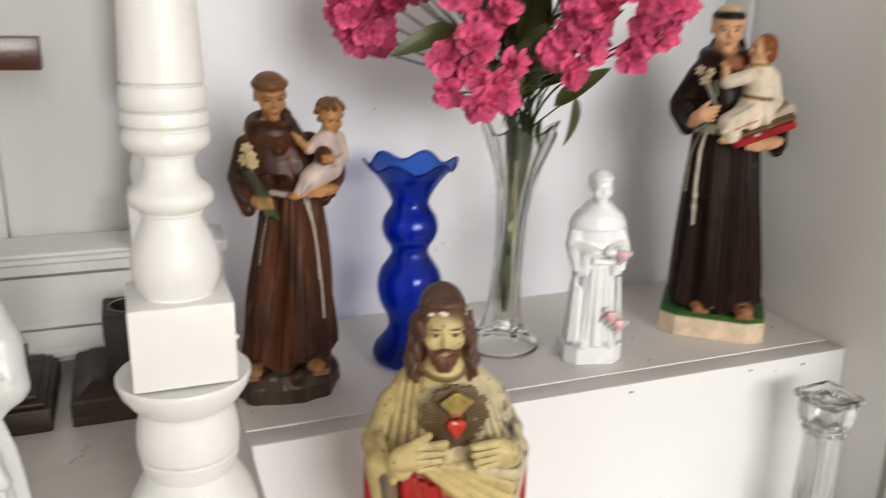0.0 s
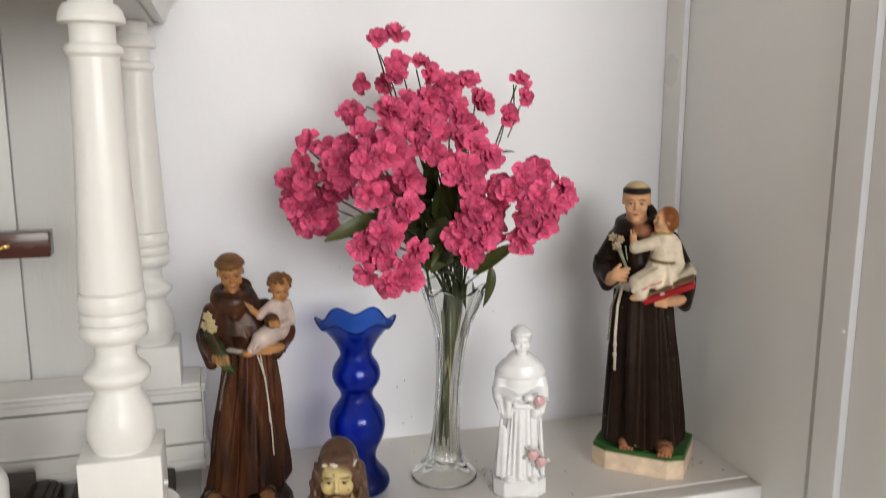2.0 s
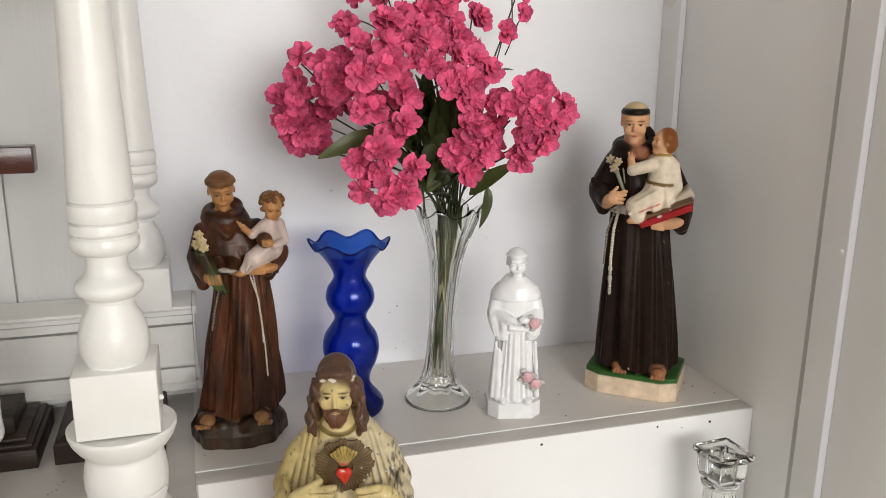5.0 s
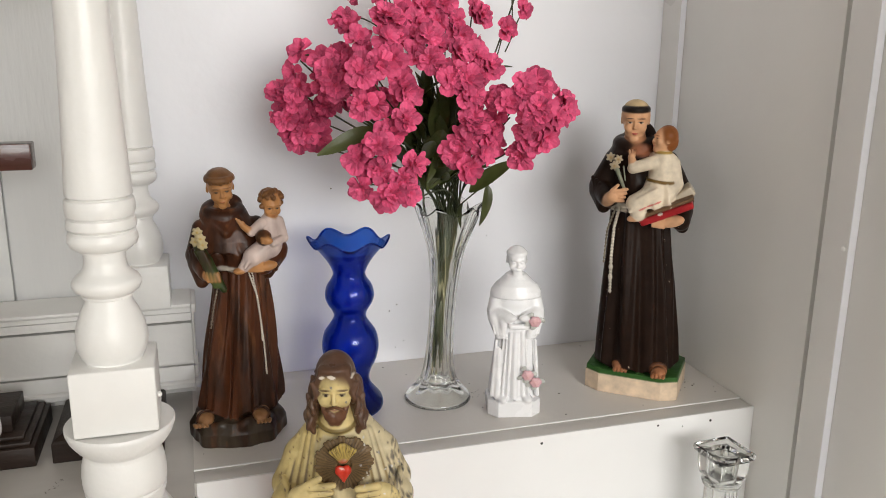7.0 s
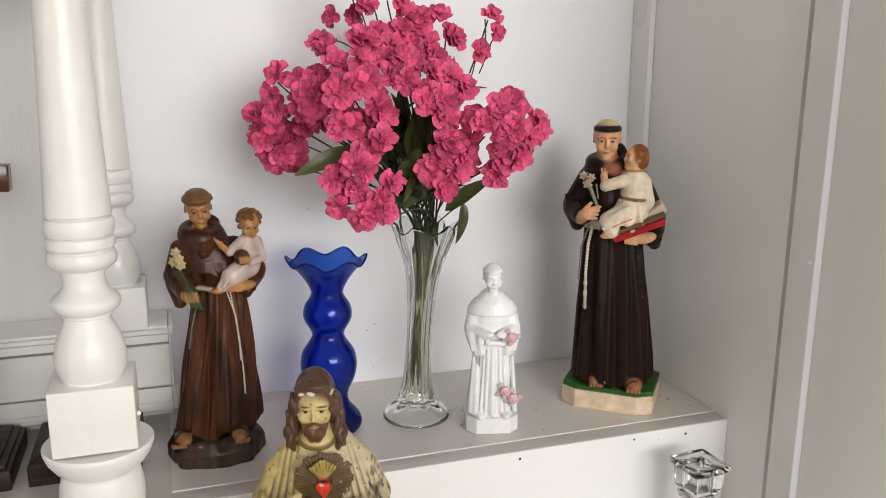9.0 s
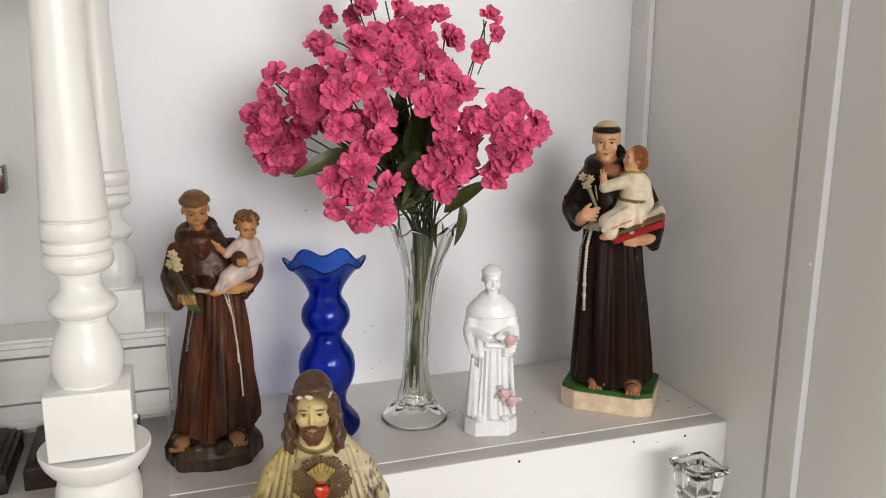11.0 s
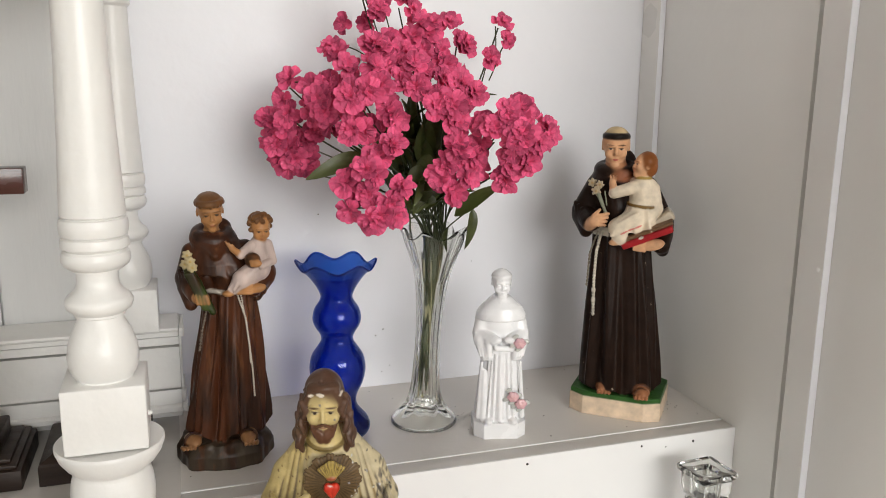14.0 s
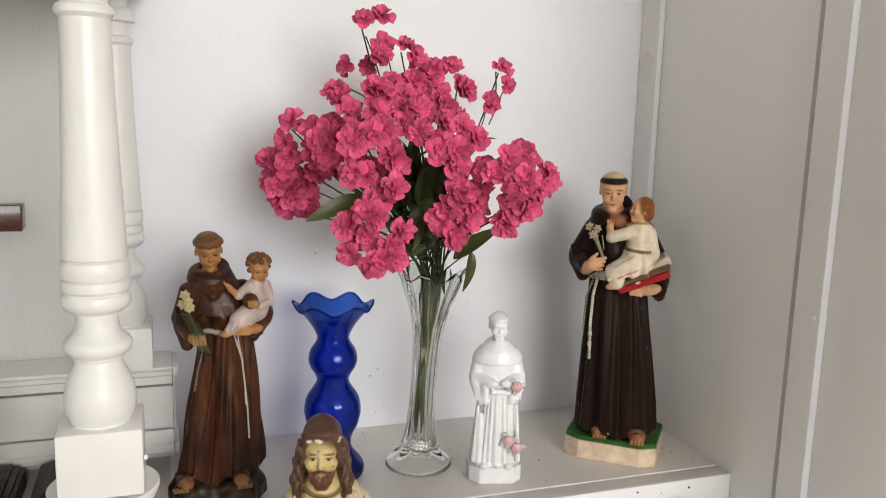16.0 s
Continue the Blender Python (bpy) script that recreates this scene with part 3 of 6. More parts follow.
def placed(name, fig, step, mat, m, label, category, group=""):
    ob = new(name, fig.mesh(step))
    ob.data.materials.append(mat)
    ob.matrix_world = m
    return tagged(ob, label, category, group)


def head(g, c, s, skin, hair, yaw=0, pitch=0, style=None, top=None, eyes=(0.03, 0.018, 0.012), white=(0.50, 0.42, 0.33), lips=(0.42, 0.13, 0.09), roll=0, brow=None, full=1.0):
    """A head of height s (chin to crown) round c; yaw turns the face, pitch bows it. style: band or cap of cropped hair."""
    m = turn(pitch, roll, yaw)
    def w(x, y, z):
        return np.array(c) + m @ (np.array((x, y, z)) * s)
    rot = (pitch, roll, yaw)
    brow = hair if brow is None else brow
    g.ball(w(0, 0.03, 0.11), (0.335 * s * full, 0.40 * s, 0.38 * s), skin, 0.002, rot)
    g.ball(w(0, -0.10, -0.15), (0.245 * s * full, 0.265 * s, 0.335 * s), skin, 0.003, rot)
    g.ball(w(0, -0.265, -0.42), (0.105 * s, 0.085 * s, 0.080 * s), skin, 0.003, rot)
    g.limb(w(0, -0.350, 0.07), w(0, -0.425, -0.10), 0.030 * s, 0.042 * s, skin, 0.0012)
    g.ball(w(0, -0.395, -0.125), (0.066 * s, 0.046 * s, 0.032 * s), skin, 0.001, rot)
    for q in (-1, 1):
        g.ball(w(0.13 * q, -0.335, 0.105), (0.13 * s, 0.05 * s, 0.028 * s), skin, 0.0016, rot)
        g.ball(w(0.135 * q, -0.385, 0.015), (0.080 * s, 0.055 * s, 0.050 * s), skin, 0.0018, rot, cut=True)
        g.ball(w(0.135 * q, -0.318, 0.012), (0.070 * s, 0.045 * s, 0.040 * s), skin, 0.0006, rot)
        g.ball(w(0.175 * q, -0.275, -0.13), (0.10 * s, 0.09 * s, 0.11 * s), skin, 0.003, rot)
        g.ball(w(0.335 * q, 0.02, -0.02), (0.030 * s, 0.07 * s, 0.10 * s), skin, 0.001, rot)
        g.paint(w(0.135 * q, -0.36, 0.006), (0.058 * s, 0.06 * s, 0.019 * s), white, rot)
        g.paint(w(0.135 * q, -0.36, 0.008), (0.030 * s, 0.06 * s, 0.025 * s), eyes, rot)
        g.paint(w(0.135 * q, -0.38, 0.030), (0.078 * s, 0.07 * s, 0.012 * s), eyes, rot)
        g.paint(w(0.145 * q, -0.38, 0.115), (0.100 * s, 0.08 * s, 0.014 * s), brow, rot)
    g.ball(w(0, -0.352, -0.250), (0.080 * s, 0.045 * s, 0.018 * s), skin, 0.001, rot)
    g.ball(w(0, -0.342, -0.288), (0.066 * s, 0.045 * s, 0.022 * s), skin, 0.001, rot)
    g.paint(w(0, -0.37, -0.268), (0.080 * s, 0.08 * s, 0.026 * s), lips, rot)
    g.limb(w(0, 0.06, -0.30), w(0, 0.12, -0.75), 0.18 * s, 0.21 * s, skin, 0.003)
    if style:
        top = hair if top is None else top
        wide, fringe = (0.385, 0.05) if style == "cap" else (0.350, 0.0)
        g.ball(w(0, 0.20, 0.02), (0.325 * s, 0.26 * s, 0.30 * s), hair, 0.002, rot)
        g.ring(w(0, 0.040, 0.270), (wide - 0.075) * s, 0.085 * s, hair, 0.0015, (pitch - 7, roll, yaw), (1, 1.15, 1.05))
        g.ball(w(0, 0.05, 0.305), (wide * 0.86 * s, wide * 0.98 * s, 0.205 * s), top, 0.001, rot)
        for i in range(11 if style == "cap" else 0):
            a = (i - 5) * 0.27
            k = 0.035 * math.sin(i * 2.3)
            g.ball(w((wide - 0.01) * math.sin(a), 0.035 - (wide + 0.035) * math.cos(a), 0.275 - fringe * 0.2 + k * 0.6), (0.042 * s, 0.030 * s, (0.034 + fringe * 0.5) * s), hair, 0.0008, (pitch, roll + 14 * math.sin(i * 1.7), yaw + math.degrees(a)))
    return w


def friar_resin():
    """A brown-habited friar holding a child and a lily, on a dark rocky base; 25 cm."""
    g = Figure()
    brown, dark, ground = (0.088, 0.028, 0.0110), (0.045, 0.016, 0.008), (0.060, 0.043, 0.029)
    skin, hair = (0.41, 0.195, 0.072), (0.175, 0.080, 0.030)
    robe_child, cordc = (0.54, 0.43, 0.385), (0.52, 0.47, 0.40)
    fw = (0.22, 0.10, 0.04)
    g.gown([(0, 0.0435, 0.037, -0.001, 0, 0.0014), (0.012, 0.0430, 0.0365, -0.001, 0, 0.0016), (0.022, 0.037, 0.031, -0.001, 0, 0.0014)], ground, 0.003, ((5, 1, 0.4, 0), (8, 0.8, 1.3, 0.5), (13, 0.5, 0.2, -0.4)))
    g.ball((0, 0.003, 0.020), (0.036, 0.030, 0.010), ground, 0.004)
    for i in range(9):
        a = i * 0.7
        g.ball((0.034 * math.cos(a), 0.028 * math.sin(a), 0.016 + 0.003 * math.sin(i * 2.1)), (0.009, 0.008, 0.006), ground, 0.003, (10 * i, 20, 30 * i))
    for x, y, rz in ((-0.030, -0.024, 20), (0.020, -0.027, -10)):
        g.ball((x, y, 0.0280), (0.0072, 0.0125, 0.0054), (0.27, 0.135, 0.058), 0.002, (0, 0, rz))
        for i in range(4):
            g.ball((x - 0.0052 + 0.0033 * i - 0.0035 * (1 if rz > 0 else -0.6), y - 0.0105, 0.0252), (0.0018, 0.0046, 0.0021), (0.27, 0.135, 0.058), 0.0006, (0, 0, rz))
        g.ring((x, y - 0.002, 0.0280), 0.0074, 0.0012, dark, 0.0005, (90, 0, rz))
    F = ((8, 1.0, 0.5, 0.22), (17, 0.6, 1.0, -0.30), (5, 0.7, 2.0, 0.1), (27, 0.25, 0.3, 0.15))
    g.gown([(0.027, 0.0365, 0.030, 0.002, 0.001, 0.0027), (0.045, 0.0345, 0.0285, 0.003, 0.001, 0.0030), (0.09, 0.0300, 0.0245, 0.005, 0.001, 0.0026), (0.13, 0.0255, 0.0210, 0.007, 0.001, 0.0020),
            (0.160, 0.0225, 0.0185, 0.008, 0.001, 0.0013), (0.172, 0.0240, 0.0185, 0.007, 0.001, 0.0006)], brown, 0.0015, F, edge=0.003)
    g.gown([(0.163, 0.0235, 0.0190, 0.007, 0.001, 0.0010), (0.178, 0.0255, 0.0205, 0.005, 0.000, 0.0014), (0.192, 0.0250, 0.0195, 0.002, 0.001, 0.001), (0.210, 0.016, 0.015, -0.003, 0.003, 0)], brown, 0.003, ((7, 1, 0, 0.4), (4, 1, 1, 0), (13, 0.5, 1, 0.6)))
    # short cape over the shoulders, with its lower edge across the breast
    g.gown([(0.1800, 0.0295, 0.0228, 0.001, -0.0005, 0.0008), (0.190, 0.0288, 0.0222, 0.0, 0.0, 0.0007), (0.200, 0.0258, 0.0200, -0.001, 0.001, 0.0004), (0.209, 0.0205, 0.0168, -0.002, 0.002, 0), (0.218, 0.0130, 0.0125, -0.004, 0.003, 0)], brown, 0.0010, ((6, 1, 0.7, 0.3), (11, 0.5, 0.1, 0)), edge=0.0015)
    # hood rolled about the neck
    g.ring((-0.004, 0.002, 0.2150), 0.0124, 0.0050, dark, 0.0016, (20, 4, 0), (1.12, 1.02, 1.0))
    g.ring((-0.0035, 0.001, 0.2105), 0.0150, 0.0038, brown, 0.0022, (26, 4, 0), (1.14, 1.02, 1.0))
    g.limb((-0.013, -0.010, 0.2085), (-0.003, -0.0195, 0.1985), 0.0034, 0.0026, brown, 0.003)
    g.limb((0.008, -0.010, 0.2085), (-0.002, -0.0195, 0.1985), 0.0034, 0.0026, brown, 0.003)
    g.ball((0.001, 0.013, 0.2190), (0.012, 0.006, 0.009), dark, 0.003)
    # viewer's left arm with the lily
    g.limb((-0.0240, 0.003, 0.199), (-0.0295, 0.002, 0.176), 0.0080, 0.0090, brown, 0.003)
    g.limb((-0.0290, 0.000, 0.174), (-0.0205, -0.019, 0.164), 0.0092, 0.0082, brown, 0.003)
    g.limb((-0.029, -0.003, 0.168), (-0.0255, -0.010, 0.153), 0.0082, 0.0058, brown, 0.002)
    for i in range(4):
        g.limb((-0.0345 + 0.003 * i, -0.006 - 0.003 * i, 0.184 - 0.002 * i), (-0.0300 + 0.003 * i, -0.011 - 0.002 * i, 0.160), 0.0018, 0.0014, brown, 0.0012)
    g.ball((-0.0165, -0.0255, 0.1620), (0.0082, 0.0055, 0.0066), skin, 0.001, (0, 20, 0))
    for i in range(4):
        g.limb((-0.0205 + 0.0030 * i, -0.0300, 0.1668 - 0.0008 * i), (-0.0195 + 0.0030 * i, -0.0308, 0.1585), 0.0018, 0.0016, skin, 0.0004)
    g.limb((-0.0070, -0.029, 0.150), (-0.0200, -0.026, 0.176), 0.0030, 0.0050, (0.035, 0.062, 0.014), 0.001)
    g.limb((-0.0200, -0.026, 0.176), (-0.0270, -0.025, 0.190), 0.0052, 0.0040, (0.035, 0.062, 0.014), 0.001)
    for i in range(5):
        g.limb((-0.010 - 0.0012 * i, -0.0310, 0.153), (-0.0225 - 0.0016 * i, -0.0300, 0.186), 0.0011, 0.0013, (0.055, 0.085, 0.02), 0.0006)
    for x, y, z in ((-0.0285, -0.0275, 0.1945), (-0.0240, -0.0295, 0.1970), (-0.0265, -0.0280, 0.2025), (-0.0225, -0.0290, 0.1915)):
        for i in range(6):
            a = i * 1.047 + 30 * x
            g.ball((x + 0.0026 * math.cos(a), y - 0.0008, z + 0.0026 * math.sin(a)), (0.0024, 0.0012, 0.0017), (0.44, 0.36, 0.20), 0.0003, (0, -math.degrees(a), 0))
        g.ball((x, y - 0.0012, z), 0.0012, (0.42, 0.27, 0.06), 0.0003)
    # other arm
    g.limb((0.0240, 0.003, 0.200), (0.0410, 0.002, 0.178), 0.0085, 0.0100, brown, 0.003)
    g.limb((0.0410, 0.000, 0.176), (0.0290, -0.018, 0.166), 0.0100, 0.0075, brown, 0.003)
    g.limb((0.0410, -0.001, 0.172), (0.0330, -0.006, 0.156), 0.0088, 0.0045, brown, 0.002)
    for i in range(3):
        g.limb((0.044 - 0.003 * i, -0.006 - 0.003 * i, 0.186 - 0.003 * i), (0.040 - 0.003 * i, -0.010 - 0.003 * i, 0.160), 0.0018, 0.0014, brown, 0.0012)
    g.ball((0.0320, -0.0262, 0.1685), (0.0085, 0.0046, 0.0044), skin, 0.001, (0, -10, 0))
    for i in range(4):
        g.limb((0.0270, -0.0292, 0.1722 - 0.0023 * i), (0.0155, -0.0296, 0.1705 - 0.0017 * i), 0.0017, 0.0013, skin, 0.0004)
    # child
    g.limb((0.0355, -0.012, 0.205), (0.0350, -0.017, 0.188), 0.0088, 0.0110, robe_child, 0.002)
    g.limb((0.0340, -0.020, 0.185), (0.0190, -0.027, 0.178), 0.0108, 0.0082, robe_child, 0.002)
    g.limb((0.0190, -0.027, 0.178), (0.0110, -0.028, 0.169), 0.0072, 0.0048, robe_child, 0.002)
    for i in range(4):
        g.limb((0.031 - 0.003 * i, -0.0300, 0.188 - 0.002 * i), (0.015 - 0.001 * i, -0.0335, 0.176 - 0.002 * i), 0.0016, 0.0014, robe_child, 0.0008)
    # darker folds of the dress: crease shade put in as thin dark limbs
    for i in range(5):
        g.limb((0.0335 - 0.0032 * i, -0.0302, 0.1862 - 0.0018 * i), (0.0162 - 0.0012 * i, -0.0336, 0.1742 - 0.0016 * i), 0.0006, 0.0005, (0.24, 0.17, 0.145), 0.0002)
    g.ball((0.0070, -0.0295, 0.1660), (0.0055, 0.004, 0.0030), skin, 0.001)
    g.limb((0.0290, -0.018, 0.206), (0.0190, -0.026, 0.200), 0.0050, 0.0042, robe_child, 0.0014)
    g.limb((0.0190, -0.026, 0.200), (0.0120, -0.028, 0.206), 0.0034, 0.0028, skin, 0.001)
    for i in range(3):
        g.limb((0.0100 + 0.0018 * i, -0.0285, 0.207), (0.0065 + 0.0028 * i, -0.0285, 0.2130 - 0.0016 * i), 0.0012, 0.0010, skin, 0.0004)
    g.limb((0.0435, -0.013, 0.206), (0.0470, -0.020, 0.192), 0.0048, 0.0042, robe_child, 0.0014)
    g.limb((0.0470, -0.020, 0.192), (0.0370, -0.030, 0.190), 0.0036, 0.0034, robe_child, 0.001)
    g.ball((0.0290, -0.0300, 0.1955), 0.0070, (0.140, 0.060, 0.020), 0.0006)
    g.ball((0.0320, -0.0355, 0.1935), (0.0048, 0.0030, 0.0036), skin, 0.0006)
    for i in range(3):
        g.limb((0.0310, -0.0372, 0.1955 - 0.002 * i), (0.0270, -0.0370, 0.1960 - 0.002 * i), 0.0011, 0.0009, skin, 0.0003)
    w = head(g, (0.0375, -0.0130, 0.2210), 0.0250, skin, hair, 10, 14, white=fw, lips=(0.33, 0.12, 0.05))
    rnd = random.Random(3)
    for i in range(80):
        a, e = rnd.uniform(0, 6.283), rnd.uniform(-0.45, 1.45)
        x, y, z = math.cos(a) * math.cos(e), math.sin(a) * math.cos(e), math.sin(e)
        if y < -0.45 and z < 0.62:
            continue
        g.ball(w(0.40 * x, 0.05 + 0.42 * y, 0.15 + 0.38 * z), 0.0025, hair, 0.0006)
    head(g, (-0.0055, -0.0070, 0.2370), 0.0335, skin, hair, 5, 13, "cap", roll=-4, white=fw, lips=(0.33, 0.12, 0.05))
    # belt and cord
    g.ring((0.008, 0.001, 0.1645), 0.0232, 0.0018, cordc, 0.0005, (0, 3, 0), (1.03, 0.86, 1))
    g.cord([(0.018, -0.0200, 0.162), (0.0205, -0.0235, 0.145), (0.0235, -0.0265, 0.118), (0.0240, -0.0285, 0.100)], 0.0008, cordc, 0.0005, 0.0004, 0.0022)
    g.cord([(0.015, -0.0200, 0.162), (0.0215, -0.0240, 0.140), (0.0255, -0.0285, 0.095), (0.0265, -0.0305, 0.068)], 0.0009, cordc, 0.0005, 0.0003, 0.0022)
    g.cord([(-0.010, -0.0165, 0.158), (-0.0170, -0.0180, 0.130), (-0.0200, -0.0190, 0.112)], 0.0009, (0.20, 0.16, 0.12), 0.0005, 0.0004, 0.003)
    return g


placed("friar_statue", friar_resin(), 0.0008, RESIN, pose(0.105, 0.629, SHELF, 0, 0, -2), "brown resin friar statue holding a child and a lily", "statue", "saint statues")


def friar_plaster():
    """A taller friar in a near-black brown habit with a child on a red book, on a green-topped base; 31 cm."""
    g = Figure()
    brown, dark, cordc = (0.018, 0.0088, 0.0055), (0.019, 0.0095, 0.0066), (0.56, 0.51, 0.42)
    skin, hair, white = (0.60, 0.335, 0.185), (0.014, 0.011, 0.009), (0.70, 0.60, 0.46)
    cream, green = (0.70, 0.55, 0.40), (0.035, 0.105, 0.024)
    sole = (0.33, 0.14, 0.065)
    def octagon(z0, z1, sx, sy, col):
        def f(p):
            q = (p[..., :2] - (0.0011, 0.0071)) @ np.array(((0.9925, 0.1219), (-0.1219, 0.9925)))
            x, y = np.abs(q[..., 0]) - sx, np.abs(q[..., 1]) - sy
            c = (np.abs(q[..., 0]) * 0.6 + np.abs(q[..., 1]) - (sx * 0.6 + sy - 0.0098)) * 0.857
            return np.maximum(np.maximum(np.maximum(x, y), c), np.maximum(z0 - p[..., 2], p[..., 2] - z1))
        g.put(f, (-0.056, -0.046, z0), (0.058, 0.060, z1), col, 0.0008)
    octagon(0, 0.0200, 0.0490, 0.0420, cream)
    octagon(0.0190, 0.0255, 0.0482, 0.0412, green)
    for x, y, rz in ((0.025, -0.0265, 8), (-0.014, -0.020, -10)):
        g.ball((x, y, 0.0310), (0.0085, 0.0155, 0.0070), sole, 0.002, (0, 0, rz))
        for i in range(4):
            g.ball((x - 0.0055 + 0.0037 * i, y - 0.0135, 0.0285), (0.0022, 0.0046, 0.0026), sole, 0.0006)
        g.ring((x, y - 0.003, 0.0310), 0.0078, 0.0016, (0.10, 0.04, 0.02), 0.0005, (90, 0, rz))
        g.ring((x, y - 0.009, 0.0300), 0.0066, 0.0012, (0.10, 0.04, 0.02), 0.0005, (90, 0, rz))
    F = ((7, 1.0, 0.9, 0.08), (15, 0.5, 0.4, -0.10), (11, 0.6, 2.0, 0.07), (23, 0.25, 0, 0.05))
    g.gown([(0.028, 0.0420, 0.0350, -0.001, 0.001, 0.0026), (0.060, 0.0400, 0.0335, -0.002, 0.001, 0.0028), (0.12, 0.0355, 0.0290, -0.004, 0.001, 0.0024), (0.17, 0.0310, 0.0250, -0.006, 0.001, 0.0016),
            (0.200, 0.0290, 0.0235, -0.007, 0.001, 0.0010), (0.212, 0.0300, 0.0240, -0.007, 0.001, 0.0004)], brown, 0.002, F, edge=0.002)
    g.gown([(0.198, 0.0295, 0.0235, -0.007, 0.001, 0.0006), (0.225, 0.0325, 0.0250, -0.007, 0.001, 0.0010), (0.246, 0.0320, 0.0240, -0.008, 0.002, 0.0006), (0.264, 0.0200, 0.019, -0.008, 0.003, 0)], brown, 0.004, ((6, 1, 0, 0.3), (11, 0.5, 1, 0.4)))
    g.ball((-0.008, 0.002, 0.2450), (0.0340, 0.0240, 0.0160), brown, 0.004)
    g.ring((-0.0150, 0.001, 0.2640), 0.0132, 0.0078, dark, 0.0025, (10, 0, 0), (1.12, 1.02, 1.0))
    g.ring((-0.0140, 0.000, 0.2565), 0.0168, 0.0064, dark, 0.0030, (14, 0, 0), (1.12, 1.02, 0.9))
    g.limb((-0.0160, -0.0060, 0.2720), (-0.0130, -0.0095, 0.2560), 0.0105, 0.0125, (0.36, 0.17, 0.085), 0.001)
    g.ball((-0.012, 0.016, 0.2680), (0.017, 0.010, 0.018), dark, 0.003)
    # viewer's left arm, hand, lily
    g.limb((-0.036, 0.003, 0.247), (-0.0480, 0.002, 0.220), 0.0100, 0.0115, brown, 0.004)
    g.limb((-0.0475, 0.000, 0.216), (-0.0380, -0.018, 0.210), 0.0120, 0.0105, brown, 0.003)
    g.limb((-0.048, -0.003, 0.212), (-0.043, -0.012, 0.199), 0.0105, 0.0070, brown, 0.003)
    for i in range(4):
        g.limb((-0.056 + 0.004 * i, -0.006 - 0.003 * i, 0.228 - 0.003 * i), (-0.049 + 0.003 * i, -0.014 - 0.002 * i, 0.203), 0.0020, 0.0016, brown, 0.0014)
    g.limb((-0.0390, -0.022, 0.207), (-0.0330, -0.031, 0.213), 0.0060, 0.0064, skin, 0.0015)
    for i in range(4):
        g.limb((-0.0320, -0.0335, 0.2185 - 0.0030 * i), (-0.0190 - 0.001 * i, -0.0325, 0.2215 - 0.0040 * i), 0.0022, 0.0016, skin, 0.0004)
    g.limb((-0.0340, -0.033, 0.219), (-0.0280, -0.034, 0.2255), 0.0022, 0.0016, skin, 0.0006)
    g.limb((-0.0210, -0.032, 0.220), (-0.0300, -0.029, 0.240), 0.0015, 0.0022, (0.24, 0.25, 0.18), 0.001)
    for x, y, z, r in ((-0.0330, -0.0275, 0.2440, 0.0046), (-0.0375, -0.0240, 0.2520, 0.0044), (-0.0295, -0.0285, 0.2510, 0.0040)):
        for i in range(6):
            a = i * 1.047 + 40 * x
            g.ball((x + 0.6 * r * math.cos(a), y - 0.0006, z + 0.6 * r * math.sin(a)), (0.62 * r, 0.0016, 0.36 * r), (0.42, 0.34, 0.23), 0.0003, (0, -math.degrees(a), 0))
        g.ball((x, y - 0.0014, z), 0.0014, (0.36, 0.24, 0.10), 0.0003)
    g.limb((-0.0240, -0.0300, 0.2440), (-0.0215, -0.0310, 0.2300), 0.0010, 0.0008, (0.24, 0.25, 0.18), 0.0006)
    # other arm under the book
    g.limb((0.018, 0.003, 0.247), (0.0350, 0.001, 0.212), 0.0105, 0.0115, brown, 0.004)
    g.limb((0.0360, -0.001, 0.206), (0.0350, -0.020, 0.190), 0.0110, 0.0095, brown, 0.003)
    g.limb((0.0370, -0.006, 0.197), (0.0370, -0.014, 0.183), 0.0095, 0.0065, brown, 0.003)
    g.ball((0.0270, -0.0345, 0.1920), (0.0120, 0.0062, 0.0060), skin, 0.001, (0, -14, 0))
    for i in range(4):
        g.limb((0.0190, -0.0370, 0.1940 - 0.0026 * i), (0.0085, -0.0360, 0.1925 - 0.0020 * i), 0.0021, 0.0016, skin, 0.0004)
    # book: red cover, cream pages
    g.slab((0.0205, -0.0300, 0.2010), (0.0270, 0.0120, 0.0034), 0.002, (0.34, 0.020, 0.024), 0.0012, (8, -24, 0))
    g.slab((0.0175, -0.0290, 0.2062), (0.0300, 0.0125, 0.0016), 0.001, (0.15, 0.085, 0.045), 0.0005, (8, -24, 0))
    g.slab((0.0370, -0.0200, 0.2190), (0.0090, 0.0110, 0.0050), 0.002, (0.50, 0.43, 0.33), 0.0015, (8, -40, 0))
    g.paint((0.0150, -0.043, 0.2000), (0.0026, 0.006, 0.0014), (0.66, 0.60, 0.52), (0, -24, 0))
    # child in a white gown
    g.limb((0.0225 - 0.009, -0.0200, 0.2500), (0.0225 - 0.009, -0.0240, 0.2310), 0.0110, 0.0128, white, 0.003)
    g.limb((0.0160 - 0.009, -0.0190, 0.2520), (0.0300 - 0.009, -0.0190, 0.2515), 0.0065, 0.0062, white, 0.003)
    g.gown([(0.204, 0.0190, 0.0135, -0.001, 0, 0.0014), (0.210, 0.0185, 0.0140, -0.001, 0, 0.0018), (0.220, 0.0160, 0.0125, 0.0, 0, 0.0012), (0.230, 0.0135, 0.011, 0, 0, 0.0004)], white, 0.003, ((11, 1, 0, 0.3), (6, 0.8, 1, -0.3), (17, 0.4, 0, 0.4)), at=(0.0125, -0.0260))
